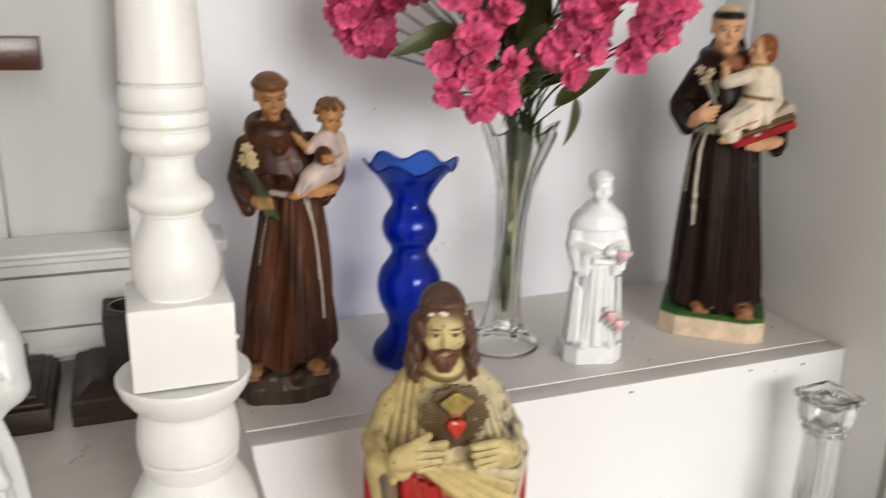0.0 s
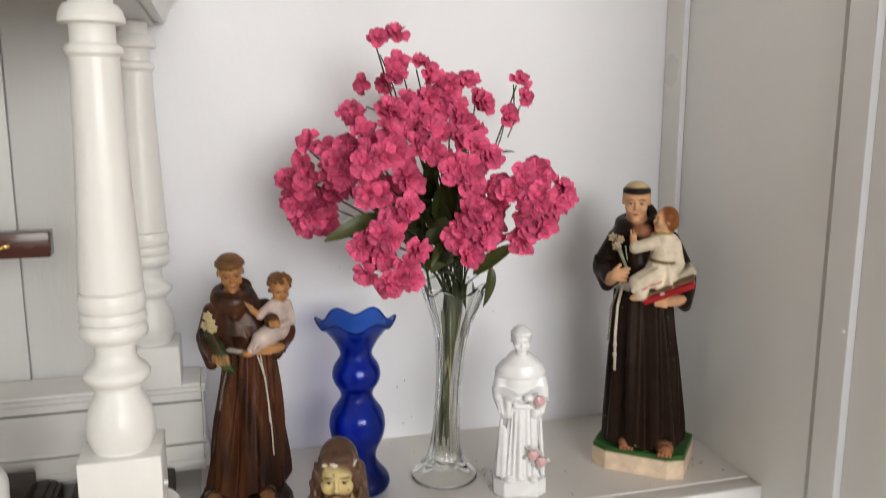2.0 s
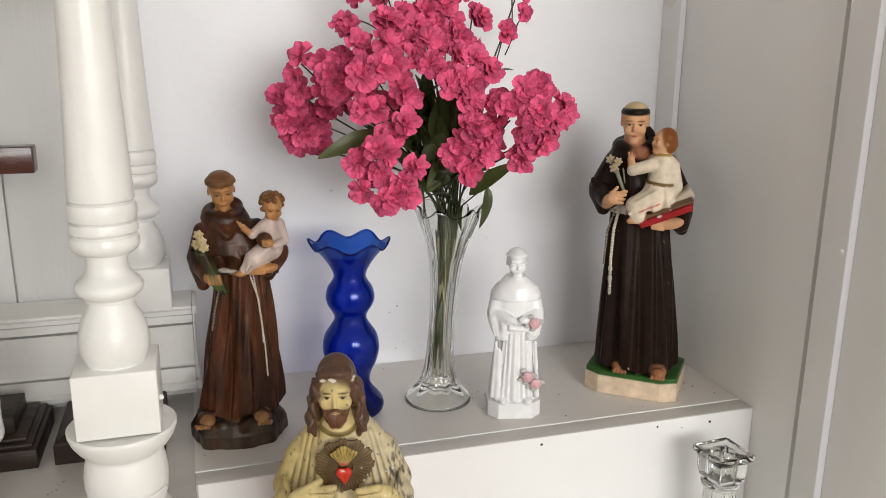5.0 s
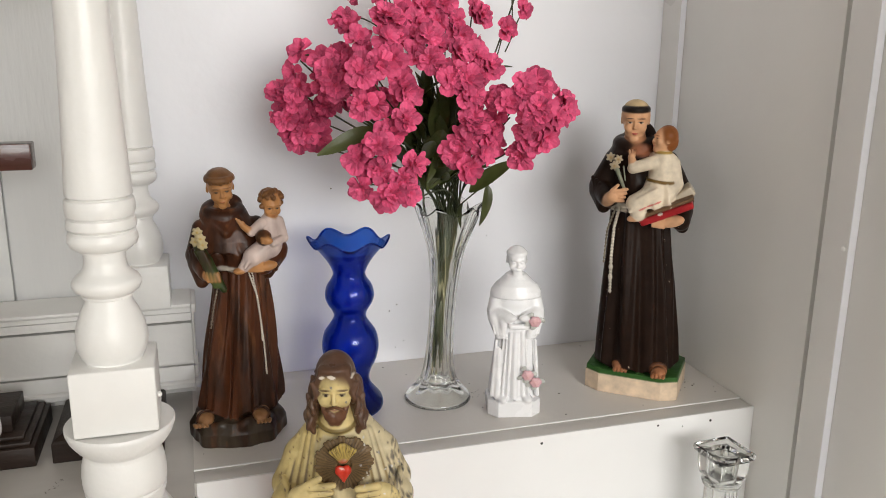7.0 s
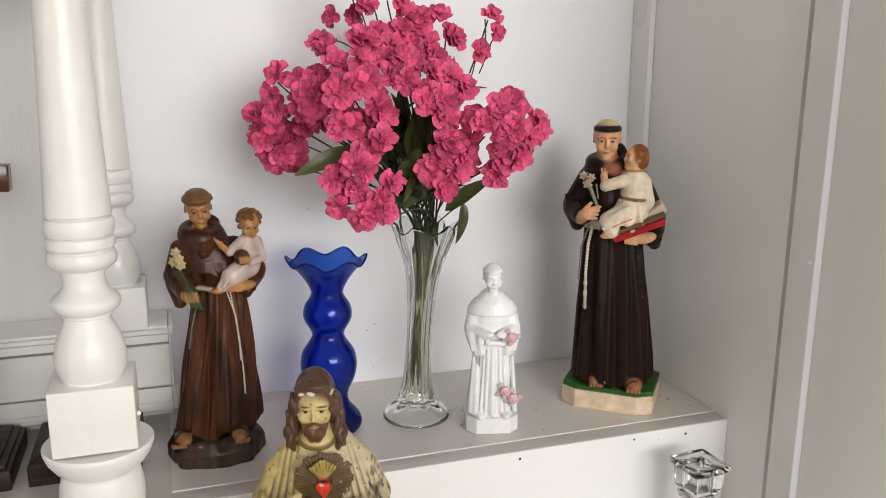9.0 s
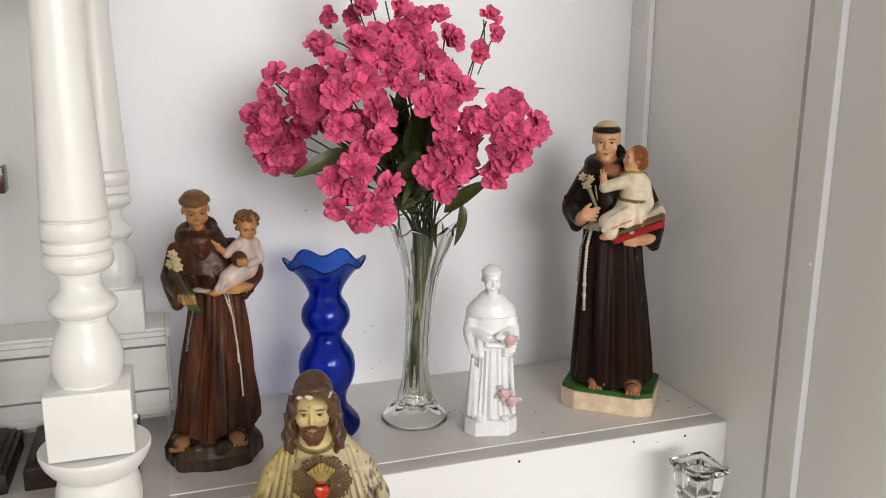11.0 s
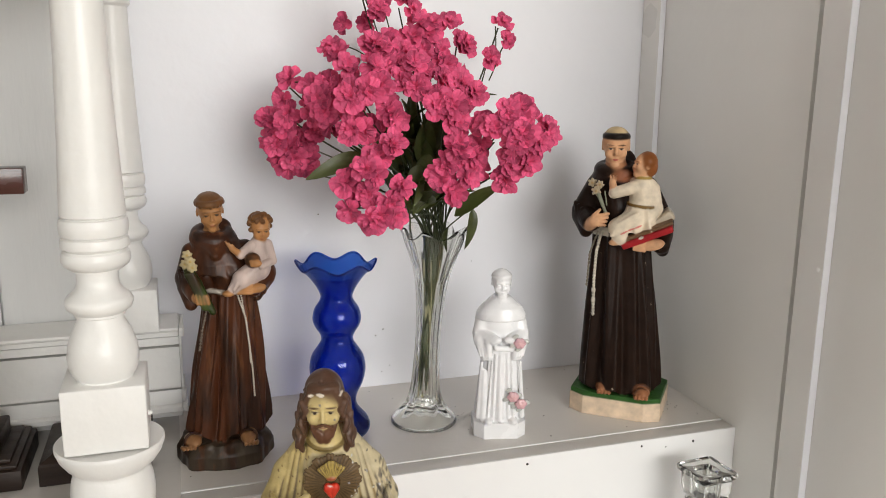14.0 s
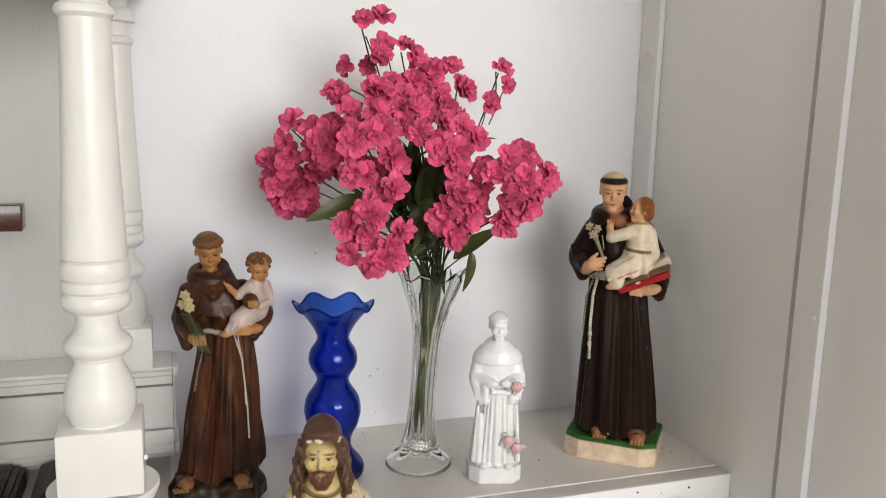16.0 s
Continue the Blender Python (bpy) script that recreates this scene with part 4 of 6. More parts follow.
    g.limb((0.0170 - 0.009, -0.0310, 0.218), (-0.0095, -0.0355, 0.2085), 0.0110, 0.0092, white, 0.003)
    g.limb((-0.0085, -0.0365, 0.2080), (-0.0065, -0.0375, 0.1985), 0.0088, 0.0078, white, 0.003)
    for i in range(4):
        g.limb((0.010 - 0.003 * i, -0.0405 + 0.0004 * i, 0.2245 - 0.003 * i), (-0.008 - 0.002 * i, -0.0435, 0.2130 - 0.004 * i), 0.0014, 0.0018, white, 0.0014)
    g.ball((-0.0110, -0.0390, 0.1935), (0.0062, 0.0042, 0.0036), skin, 0.001, (0, -10, 0))
    g.ring((0.0220 - 0.009, -0.0240, 0.2310), 0.0132, 0.0013, (0.17, 0.10, 0.03), 0.0004, (0, 6, 0), (1.02, 1.0, 1))
    g.limb((0.0135 - 0.009, -0.0270, 0.249), (-0.0055 - 0.009, -0.0310, 0.2430), 0.0068, 0.0058, white, 0.002)
    g.limb((-0.0055 - 0.009, -0.0310, 0.2430), (-0.0080 - 0.009, -0.0280, 0.2535), 0.0044, 0.0036, skin, 0.001)
    for i in range(3):
        g.limb((-0.0095 + 0.002 * i - 0.009, -0.0285, 0.2540), (-0.0105 + 0.003 * i - 0.009, -0.0250, 0.2600), 0.0013, 0.0010, skin, 0.0004)
    g.limb((0.0330 - 0.009, -0.0210, 0.248), (0.0370 - 0.009, -0.0240, 0.228), 0.0066, 0.0068, white, 0.002)
    g.limb((0.0370 - 0.009, -0.0240, 0.228), (0.0300 - 0.009, -0.0330, 0.218), 0.0064, 0.0055, white, 0.002)
    for i in range(3):
        g.paint((-0.002 + 0.007 * i, -0.043, 0.2045 + 0.0032 * i), (0.0042, 0.008, 0.0011), (0.58, 0.20, 0.16), (0, -24, 0))
    chair = (0.22, 0.075, 0.022)
    w = head(g, (0.0130, -0.0200, 0.2710), 0.0260, skin, chair, -62, -10, white=(0.5, 0.36, 0.26), lips=(0.5, 0.15, 0.12))
    g.ball(w(0, 0.12, 0.17), (0.0102, 0.0112, 0.0108), chair, 0.001)
    g.ball(w(0, 0.22, -0.05), (0.0092, 0.0072, 0.0100), chair, 0.002)
    g.paint((-0.0060, -0.0230, 0.2600), (0.0100, 0.010, 0.0062), (0.26, 0.095, 0.045), soft=0.004)
    g.paint((-0.0265, -0.0300, 0.2760), (0.0040, 0.010, 0.0034), (0.60, 0.27, 0.16), soft=0.003)
    g.paint((-0.0075, -0.0300, 0.2760), (0.0040, 0.010, 0.0034), (0.60, 0.27, 0.16), soft=0.003)
    g.ring((0.0225 - 0.009, -0.0200, 0.2585), 0.0070, 0.0014, (0.36, 0.24, 0.06), 0.0005)
    head(g, (-0.0165, -0.0075, 0.2885), 0.0398, skin, hair, 4, 8, "band", (0.50, 0.38, 0.215), lips=(0.46, 0.12, 0.09), brow=(0.10, 0.05, 0.03), full=1.08)
    g.ring((-0.007, 0.001, 0.2020), 0.0290, 0.0022, cordc, 0.0006, (0, 0, 0), (1.02, 0.84, 1))
    g.ring((-0.007, 0.001, 0.1975), 0.0290, 0.0018, cordc, 0.0006, (0, 0, 0), (1.02, 0.84, 1))
    g.cord([(-0.026, -0.0205, 0.200), (-0.0300, -0.0235, 0.180), (-0.0310, -0.0265, 0.150), (-0.0300, -0.0295, 0.112)], 0.0016, cordc, 0.0005, 0.0004, 0.0034)
    for z in (0.139, 0.128):
        g.ball((-0.0306, -0.0288, z), (0.0023, 0.0020, 0.0034), cordc, 0.0010)
    g.cord([(-0.030, -0.0160, 0.199), (-0.0375, -0.0145, 0.175), (-0.0390, -0.0160, 0.140)], 0.0011, (0.30, 0.26, 0.20), 0.0005, 0.0004, 0.004)
    return g


placed("friar_statue", friar_plaster(), 0.0008, PLASTER_PAINT, pose(0.5265, 0.624, SHELF, 0, 0, -33), "tall dark brown plaster friar statue on a green base", "statue", "saint statues")


def white_saint():
    """A small white porcelain saint with pink roses; 17 cm."""
    g = Figure()
    white, pink, leaf = (0.90, 0.90, 0.905), (0.70, 0.42, 0.45), (0.52, 0.53, 0.49)
    def octagon(z0, z1, sx, sy):
        def f(p):
            x, y = np.abs(p[..., 0]) - sx, np.abs(p[..., 1]) - sy
            c = (np.abs(p[..., 0]) + np.abs(p[..., 1]) - (sx + sy) * 0.80) * 0.707
            return np.maximum(np.maximum(np.maximum(x, y), c), np.maximum(z0 - p[..., 2], p[..., 2] - z1))
        g.put(f, (-sx, -sy, z0), (sx, sy, z1), white, 0.0010)
    octagon(0, 0.0165, 0.0252, 0.0212)
    for x in (-0.012, 0.012):
        g.ball((x, -0.0165, 0.0185), (0.0048, 0.0070, 0.0036), white, 0.0015)
    F = ((11, 1.0, 0.4, 0.12), (19, 0.6, 1.2, -0.1))
    g.gown([(0.0165, 0.0225, 0.0180, 0, 0, 0.0013), (0.04, 0.0205, 0.0165, 0, 0, 0.0013), (0.08, 0.0172, 0.0140, 0, 0, 0.0010), (0.105, 0.0165, 0.0135, 0, 0, 0.0006)], white, 0.0015, F, edge=0.001)
    for i in range(6):
        g.limb((-0.0085 + 0.0035 * i, -0.0135, 0.088), (-0.0125 + 0.0050 * i, -0.0172, 0.022), 0.0008, 0.0012, white, 0.0022)
    g.gown([(0.090, 0.0165, 0.0135, 0, 0, 0.0004), (0.115, 0.0190, 0.0140, 0, 0, 0.0003), (0.130, 0.0185, 0.0130, 0, 0.001, 0), (0.140, 0.0100, 0.0100, 0, 0.002, 0)], white, 0.004)
    g.ring((0, -0.0005, 0.1345), 0.0115, 0.0022, white, 0.0008, (22, 0, 0))
    g.ring((0, 0.001, 0.1385), 0.0085, 0.0035, white, 0.0015, (14, 0, 0))
    for q in (-1, 1):
        g.limb((0.0165 * q, 0.001, 0.1250), (0.0198 * q, -0.003, 0.107), 0.0068, 0.0072, white, 0.003)
        g.limb((0.0198 * q, -0.004, 0.106), (0.0085 * q, -0.0175, 0.1040), 0.0070, 0.0052, white, 0.0015)
        g.limb((0.0198 * q, -0.007, 0.102), (0.0152 * q, -0.011, 0.085), 0.0072, 0.0052, white, 0.0015)
        g.limb((0.0130 * q, -0.0160, 0.100), (0.0120 * q, -0.0145, 0.084), 0.0038, 0.0030, white, 0.0015)
        g.ball((0.0055 * q, -0.0205, 0.1045), (0.0048, 0.0036, 0.0034), white, 0.0008)
        for i in range(4):
            g.limb((0.0248 * q - 0.0034 * i * q, -0.0080 - 0.0026 * i, 0.108 - 0.001 * i), (0.0205 * q - 0.0026 * i * q, -0.0150 - 0.0008 * i, 0.086), 0.0013, 0.0009, white, 0.0008)
        g.limb((0.0185 * q, -0.0105, 0.078), (0.0215 * q, -0.0130, 0.022), 0.0016, 0.0026, white, 0.0010)
    g.gown([(0.1215, 0.0242, 0.0172, 0, -0.0005, 0), (0.1275, 0.0236, 0.0166, 0, 0, 0), (0.1335, 0.0200, 0.0150, 0, 0, 0), (0.1385, 0.0145, 0.0125, 0, 0, 0), (0.144, 0.0090, 0.0100, 0, 0.001, 0)], white, 0.0006)
    g.limb((-0.006, -0.0195, 0.0960), (0.008, -0.0195, 0.0950), 0.0030, 0.0030, white, 0.002)
    g.limb((-0.016, -0.0120, 0.070), (-0.017, -0.0150, 0.020), 0.0020, 0.0028, white, 0.002)
    w = head(g, (0, -0.0010, 0.1575), 0.0275, white, white, 0, 6, "band", white, eyes=(0.66, 0.66, 0.67), lips=white)
    for c in list(g.paints):
        c[2][:] = (0.72, 0.72, 0.73)
    g.ball(w(0, -0.27, -0.40), (0.0046, 0.0030, 0.0040), white, 0.0015)
    for x, y, z, s in ((0.0155, -0.0235, 0.1020, 1.0), (0.0110, -0.0205, 0.0450, 1.0), (0.0190, -0.0195, 0.0370, 1.0)):
        for i in range(6):
            a = i * 1.047
            g.ball((x + 0.0032 * s * math.cos(a), y, z + 0.0032 * s * math.sin(a)), (0.0026, 0.0019, 0.0026), pink, 0.0004)
        for i in range(3):
            a = i * 2.1 + 0.5
            g.ball((x + 0.0014 * math.cos(a), y - 0.0017, z + 0.0014 * math.sin(a)), (0.0018, 0.0014, 0.0018), (0.74, 0.44, 0.45), 0.0003)
        for dx, dz in ((-0.0062, -0.0030), (0.0065, 0.0010), (-0.001, -0.0066), (-0.004, 0.006)):
            g.ball((x + dx, y + 0.0022, z + dz), (0.0036, 0.0012, 0.0024), leaf, 0.0004, (0, 35 * (1 if dx > 0 else -1), 0))
    return g


placed("saint_statuette", white_saint(), 0.0009, PORCELAIN, pose(0.3745, 0.603, SHELF, 0, 0, -14) @ Matrix.Diagonal((1.05, 1.05, 1.0, 1)), "small white porcelain saint with pink roses", "statue", "saint statues")


def veiled_white():
    """A white veiled figure at the altar's edge; 19 cm."""
    g = Figure()
    white = (0.70, 0.70, 0.68)
    g.gown([(0, 0.028, 0.024, 0, 0, 0), (0.012, 0.027, 0.023, 0, 0, 0)], white, 0.001)
    F = ((10, 1.0, 0.4, 0.2), (17, 0.6, 1.2, -0.2))
    g.gown([(0.010, 0.0275, 0.0225, 0, 0, 0.0026), (0.05, 0.0215, 0.0195, 0, 0, 0.0030), (0.080, 0.0155, 0.0150, 0, 0, 0.002), (0.115, 0.0190, 0.018, 0, 0, 0.001), (0.145, 0.020, 0.016, 0, 0, 0.0004), (0.158, 0.010, 0.010, 0, 0, 0)], white, 0.003, F)
    for q in (-1, 1):
        g.limb((0.020 * q, 0, 0.140), (0.0285 * q, -0.003, 0.116), 0.0090, 0.0090, white, 0.003)
        g.limb((0.0285 * q, -0.004, 0.115), (0.006 * q, -0.022, 0.120), 0.0085, 0.0055, white, 0.003)
        g.limb((0.0275 * q, -0.004, 0.118), (0.0290 * q, -0.008, 0.094), 0.0110, 0.0120, white, 0.003)
        g.limb((0.0290 * q, -0.008, 0.094), (0.0230 * q, -0.012, 0.078), 0.0105, 0.0040, white, 0.003)
        for i in range(6):
            a = 0.5 * i - 0.6
            g.limb((0.022 * q, -0.010, 0.128), ((0.0285 + 0.0100 * math.cos(a)) * q, -0.008 - 0.0100 * abs(math.sin(a)), 0.092 + 0.003 * i), 0.0014, 0.0020, white, 0.0012)
        g.limb((0.012 * q, -0.018, 0.075), (0.024 * q, -0.020, 0.040), 0.0020, 0.0050, white, 0.002)
    g.ball((0, 0.004, 0.168), (0.0155, 0.0160, 0.0200), white, 0.003)
    head(g, (0, -0.0030, 0.170), 0.0265, white, white, 0, 8, eyes=(0.7, 0.7, 0.7), lips=white)
    for c in g.paints:
        c[2][:] = (0.75, 0.75, 0.75)
    return g


placed("white_statuette", veiled_white(), 0.0010, PORCELAIN, pose(-0.1025, 0.500, SHELF, 0, 0, -12), "white veiled porcelain figure on the marble", "statue", "saint statues")


def heart_figure():
    """A worn painted plaster figure with a rayed heart on its breast; 31 cm."""
    g = Figure()
    cream, pale, skin, hair = (0.54, 0.42, 0.175), (0.58, 0.49, 0.29), (0.57, 0.45, 0.205), (0.095, 0.048, 0.028)
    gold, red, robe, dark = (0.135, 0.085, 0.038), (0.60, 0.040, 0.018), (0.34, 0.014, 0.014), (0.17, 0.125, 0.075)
    g.gown([(0, 0.045, 0.038, 0, 0, 0), (0.018, 0.043, 0.036, 0, 0, 0)], (0.25, 0.20, 0.12), 0.001)
    F = ((9, 1.0, 0.4, 0.15), (15, 0.6, 1.2, -0.2))
    g.gown([(0.016, 0.042, 0.034, 0, 0, 0.002), (0.08, 0.042, 0.031, 0, 0, 0.0024), (0.15, 0.042, 0.028, 0, 0, 0.0022), (0.190, 0.040, 0.026, 0, 0, 0.0014)], robe, 0.003, F)
    g.gown([(0.150, 0.0330, 0.0265, 0.004, 0, 0.002), (0.180, 0.0330, 0.0270, 0.003, 0, 0.0024), (0.210, 0.0310, 0.0270, 0, 0, 0.0016), (0.228, 0.0250, 0.0245, -0.001, 0.001, 0.0010), (0.240, 0.0180, 0.0180, -0.002, 0.003, 0.0003), (0.245, 0.0110, 0.0120, -0.003, 0.003, 0)], pale, 0.005, ((8, 1, 0.3, 0.5), (13, 0.5, 1, -0.4)))
    g.ball((0, -0.004, 0.222), (0.024, 0.0235, 0.026), pale, 0.005)
    # mantle in long folds from the shoulders; crease shade and glaze are dark limbs
    for q in (-1, 1):
        tone = cream if q < 0 else (0.54, 0.46, 0.29)
        g.limb((0.0150 * q - 0.001, 0.004, 0.2405), (0.0315 * q, 0.002, 0.218), 0.0085, 0.0105, tone, 0.004)
        g.limb((0.0315 * q, 0.002, 0.218), (0.0410 * q, -0.001, 0.197), 0.0105, 0.0110, tone, 0.004)
        g.limb((0.0410 * q, -0.003, 0.195), (0.0320 * q, -0.026, 0.192), 0.0110, 0.0088, tone, 0.003)
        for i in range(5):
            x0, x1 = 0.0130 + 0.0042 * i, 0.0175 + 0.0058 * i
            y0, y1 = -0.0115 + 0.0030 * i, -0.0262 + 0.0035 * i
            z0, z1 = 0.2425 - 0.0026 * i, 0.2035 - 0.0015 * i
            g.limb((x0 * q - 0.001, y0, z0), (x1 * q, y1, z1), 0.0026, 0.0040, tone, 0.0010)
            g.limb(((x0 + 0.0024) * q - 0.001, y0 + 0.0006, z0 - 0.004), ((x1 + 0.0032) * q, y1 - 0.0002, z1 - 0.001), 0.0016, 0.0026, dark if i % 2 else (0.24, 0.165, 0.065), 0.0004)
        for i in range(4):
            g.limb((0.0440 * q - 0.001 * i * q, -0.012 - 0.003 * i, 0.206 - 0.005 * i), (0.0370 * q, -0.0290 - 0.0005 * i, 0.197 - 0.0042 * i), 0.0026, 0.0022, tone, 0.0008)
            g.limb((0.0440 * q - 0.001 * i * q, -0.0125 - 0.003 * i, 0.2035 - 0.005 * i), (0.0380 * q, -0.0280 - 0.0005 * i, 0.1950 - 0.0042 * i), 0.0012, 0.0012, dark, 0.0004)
        # hanging sleeve with a pale lining; its hollow's shade is a solid dark limb
        g.limb((0.0420 * q, -0.016, 0.190), (0.0390 * q, -0.020, 0.160), 0.0105, 0.0075, tone, 0.003)
        g.limb((0.0400 * q, -0.0255, 0.184), (0.0385 * q, -0.0265, 0.166), 0.0050, 0.0040, dark, 0.0006)
        g.ball((0.0395 * q, -0.0255, 0.158), (0.0062, 0.0050, 0.0050), (0.60, 0.52, 0.40), 0.001)
        g.limb((0.0475 * q, -0.014, 0.188), (0.0470 * q, -0.014, 0.140), 0.0055, 0.0060, robe, 0.002)
    # mantle swept across below the hands, crease shade and glaze again as dark limbs
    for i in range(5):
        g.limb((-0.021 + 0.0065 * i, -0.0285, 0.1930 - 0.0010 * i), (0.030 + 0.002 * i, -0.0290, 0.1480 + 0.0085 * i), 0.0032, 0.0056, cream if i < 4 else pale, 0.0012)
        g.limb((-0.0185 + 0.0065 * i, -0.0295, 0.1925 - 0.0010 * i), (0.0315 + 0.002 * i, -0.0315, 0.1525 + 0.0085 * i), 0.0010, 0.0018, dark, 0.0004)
    for i in range(4):
        g.limb((-0.030 + 0.006 * i, -0.0270, 0.186 - 0.004 * i), (-0.026 + 0.008 * i, -0.0310, 0.120), 0.0030, 0.0042, robe, 0.0015)
    # neck and collar
    g.limb((-0.0030, -0.0050, 0.2600), (-0.0025, -0.0068, 0.2450), 0.0100, 0.0140, skin, 0.003)
    g.ring((-0.0028, -0.0068, 0.2490), 0.0142, 0.0017, (0.16, 0.11, 0.035), 0.0005, (20, 0, 0), (1.0, 1, 1))
    # hand pointing to the heart
    g.ball((-0.0290, -0.0335, 0.2020), (0.0125, 0.0060, 0.0088), skin, 0.002, (0, -16, 0))
    for i in range(4):
        g.limb((-0.0230, -0.0365, 0.2090 - 0.0044 * i), (-0.0075 - 0.0016 * i, -0.0375, 0.2110 - 0.0055 * i), 0.0032, 0.0024, skin, 0.0007)
    g.limb((-0.0310, -0.0350, 0.2075), (-0.0175, -0.0368, 0.2165), 0.0034, 0.0025, skin, 0.001)
    for i in range(3):
        g.paint((-0.0155, -0.0390, 0.2078 - 0.0050 * i), (0.0080, 0.004, 0.0006), (0.24, 0.17, 0.07), (0, 6 - 6 * i, 0))
    # other hand held low
    g.ball((0.0290, -0.0345, 0.1990), (0.0135, 0.0062, 0.0092), skin, 0.002, (0, 28, 0))
    for i in range(4):
        g.limb((0.0240, -0.0378, 0.2080 - 0.0042 * i), (0.0095 + 0.0010 * i, -0.0390, 0.2075 - 0.0054 * i), 0.0032, 0.0024, skin, 0.0007)
    for i in range(3):
        g.paint((0.0170, -0.0405, 0.2055 - 0.0046 * i), (0.0075, 0.004, 0.0006), (0.24, 0.17, 0.07), (0, -8, 0))
    # rayed heart: scalloped gilt rays
    rnd = random.Random(9)
    for i in range(44):
        a = 2 * math.pi * i / 44
        r = 0.0178 + 0.0030 * abs(math.cos(a * 5.5 + 0.4)) + rnd.uniform(-0.0003, 0.0003)
        g.limb((0.0010 + 0.006 * math.cos(a), -0.0308, 0.2230 + 0.006 * math.sin(a)), (0.0010 + r * math.cos(a), -0.0288 + 0.003 * abs(math.cos(a)), 0.2230 + r * math.sin(a)), 0.0008, 0.0015, gold, 0.0005)
        g.paint((0.0010 + 0.013 * math.cos(a + 0.071), -0.0295, 0.2230 + 0.013 * math.sin(a + 0.071)), (0.0064, 0.006, 0.00040), (0.055, 0.036, 0.020), (0, -math.degrees(a + 0.071), 0), 0.0004)
    g.ball((0.0010, -0.0262, 0.2230), (0.0185, 0.0034, 0.0190), gold, 0.0005)
    flame = (0.40, 0.29, 0.08)
    for q in (-1, 1):
        g.ball((0.0 + 0.0025 * q, -0.0334, 0.2204), (0.0033, 0.0028, 0.0036), red, 0.0008)
        g.limb((0.0 + 0.0029 * q, -0.0334, 0.2192), (0.0004, -0.0334, 0.2115), 0.0028, 0.0009, red, 0.0008)
        for j in range(4):
            g.limb((0.0 + 0.0012 * q, -0.0325, 0.2270), (0.0 + (0.0016 + 0.0023 * j) * q, -0.0330, 0.2395 - 0.0016 * j), 0.0016, 0.0016, flame, 0.0004)
            g.paint(((0.0026 + 0.0022 * j) * q, -0.0345, 0.2375 - 0.0018 * j), (0.0003, 0.004, 0.0030), (0.10, 0.06, 0.02), (0, (8 + 10 * j) * q, 0), 0.0003)
    g.limb((0.0, -0.0325, 0.2275), (0.0, -0.0332, 0.2400), 0.0018, 0.0014, flame, 0.0004)
    g.paint((-0.001, -0.037, 0.2225), (0.0022, 0.003, 0.0006), (0.75, 0.55, 0.48), (0, 20, 0))
    g.ball((0.0, -0.0330, 0.2275), (0.0040, 0.0024, 0.0020), (0.42, 0.10, 0.05), 0.0006)
    # head, beard and long hair
    w = head(g, (-0.0035, -0.0080, 0.2755), 0.0425, skin, hair, -6, 9, full=0.95, lips=(0.42, 0.24, 0.15), white=(0.46, 0.38, 0.24), brow=(0.10, 0.06, 0.03))
    g.ball(w(0, 0.09, 0.17), (0.0147, 0.0184, 0.0172), hair, 0.001)
    g.ball(w(0.0, -0.17, 0.41), (0.0120, 0.0070, 0.0040), hair, 0.004)
    beard = (0.115, 0.050, 0.026)
    deep = (0.055, 0.027, 0.016)
    for q in (-1, 1):
        g.limb(w(0.22 * q, -0.22, 0.33), w(0.305 * q, -0.14, 0.04), 0.0026, 0.0032, hair, 0.002)
        g.limb(w(0.305 * q, -0.12, 0.06), w(0.335 * q, -0.05, -0.28), 0.0036, 0.0044, hair, 0.002)
        g.limb(w(0.335 * q, -0.05, -0.26), w(0.42 * q, -0.14, -0.52), 0.0046, 0.0046, hair, 0.002)
        g.limb(w(0.42 * q, -0.14, -0.52), w(0.40 * q, -0.26, -0.74), 0.0044, 0.0016, hair, 0.002)
        g.limb(w(0.26 * q, 0.2, -0.1), w(0.36 * q, 0.16, -0.58), 0.0085, 0.0062, hair, 0.003)
        for j in range(10):
            u = j / 9
            side = 0.30 + 0.14 * u + 0.035 * math.sin(j * 1.9)
            g.ball(w(side * q, -0.17 - 0.08 * u + 0.04 * math.cos(j * 1.9), 0.14 - 0.84 * u), (0.0022, 0.0026, 0.0056), hair, 0.0014, (0, 18 * q * (1 if j % 2 else -1), 0))
            g.ball(w((side + 0.055) * q, -0.06 - 0.06 * u, 0.10 - 0.78 * u), (0.0020, 0.0024, 0.0060), hair, 0.0020, (0, 16 * q * (-1 if j % 2 else 1), 0))
            if 0 < j < 9:
                g.paint(w((side + 0.04) * q, -0.17 - 0.06 * u, 0.12 - 0.82 * u), (0.0006, 0.004, 0.0032), deep, (0, 24 * q * (1 if j % 2 else -1), 0))
        for j in range(4):
            g.limb(w((0.02 + 0.05 * j) * q, -0.26 + 0.03 * j, 0.485), w((0.25 + 0.03 * j) * q, -0.20 + 0.08 * j, 0.24), 0.0008, 0.0010, (0.075, 0.038, 0.022), 0.0006)
        g.ball(w(0.055 * q, -0.315, -0.470), (0.0036, 0.0038, 0.0060), beard, 0.0015, (0, 10 * q, 0))
        g.limb(w(0.02 * q, -0.400, -0.200), w(0.14 * q, -0.345, -0.290), 0.0011, 0.0013, beard, 0.0005)
        g.limb(w(0.205 * q, -0.26, -0.24), w(0.11 * q, -0.30, -0.44), 0.0019, 0.0034, beard, 0.0010)
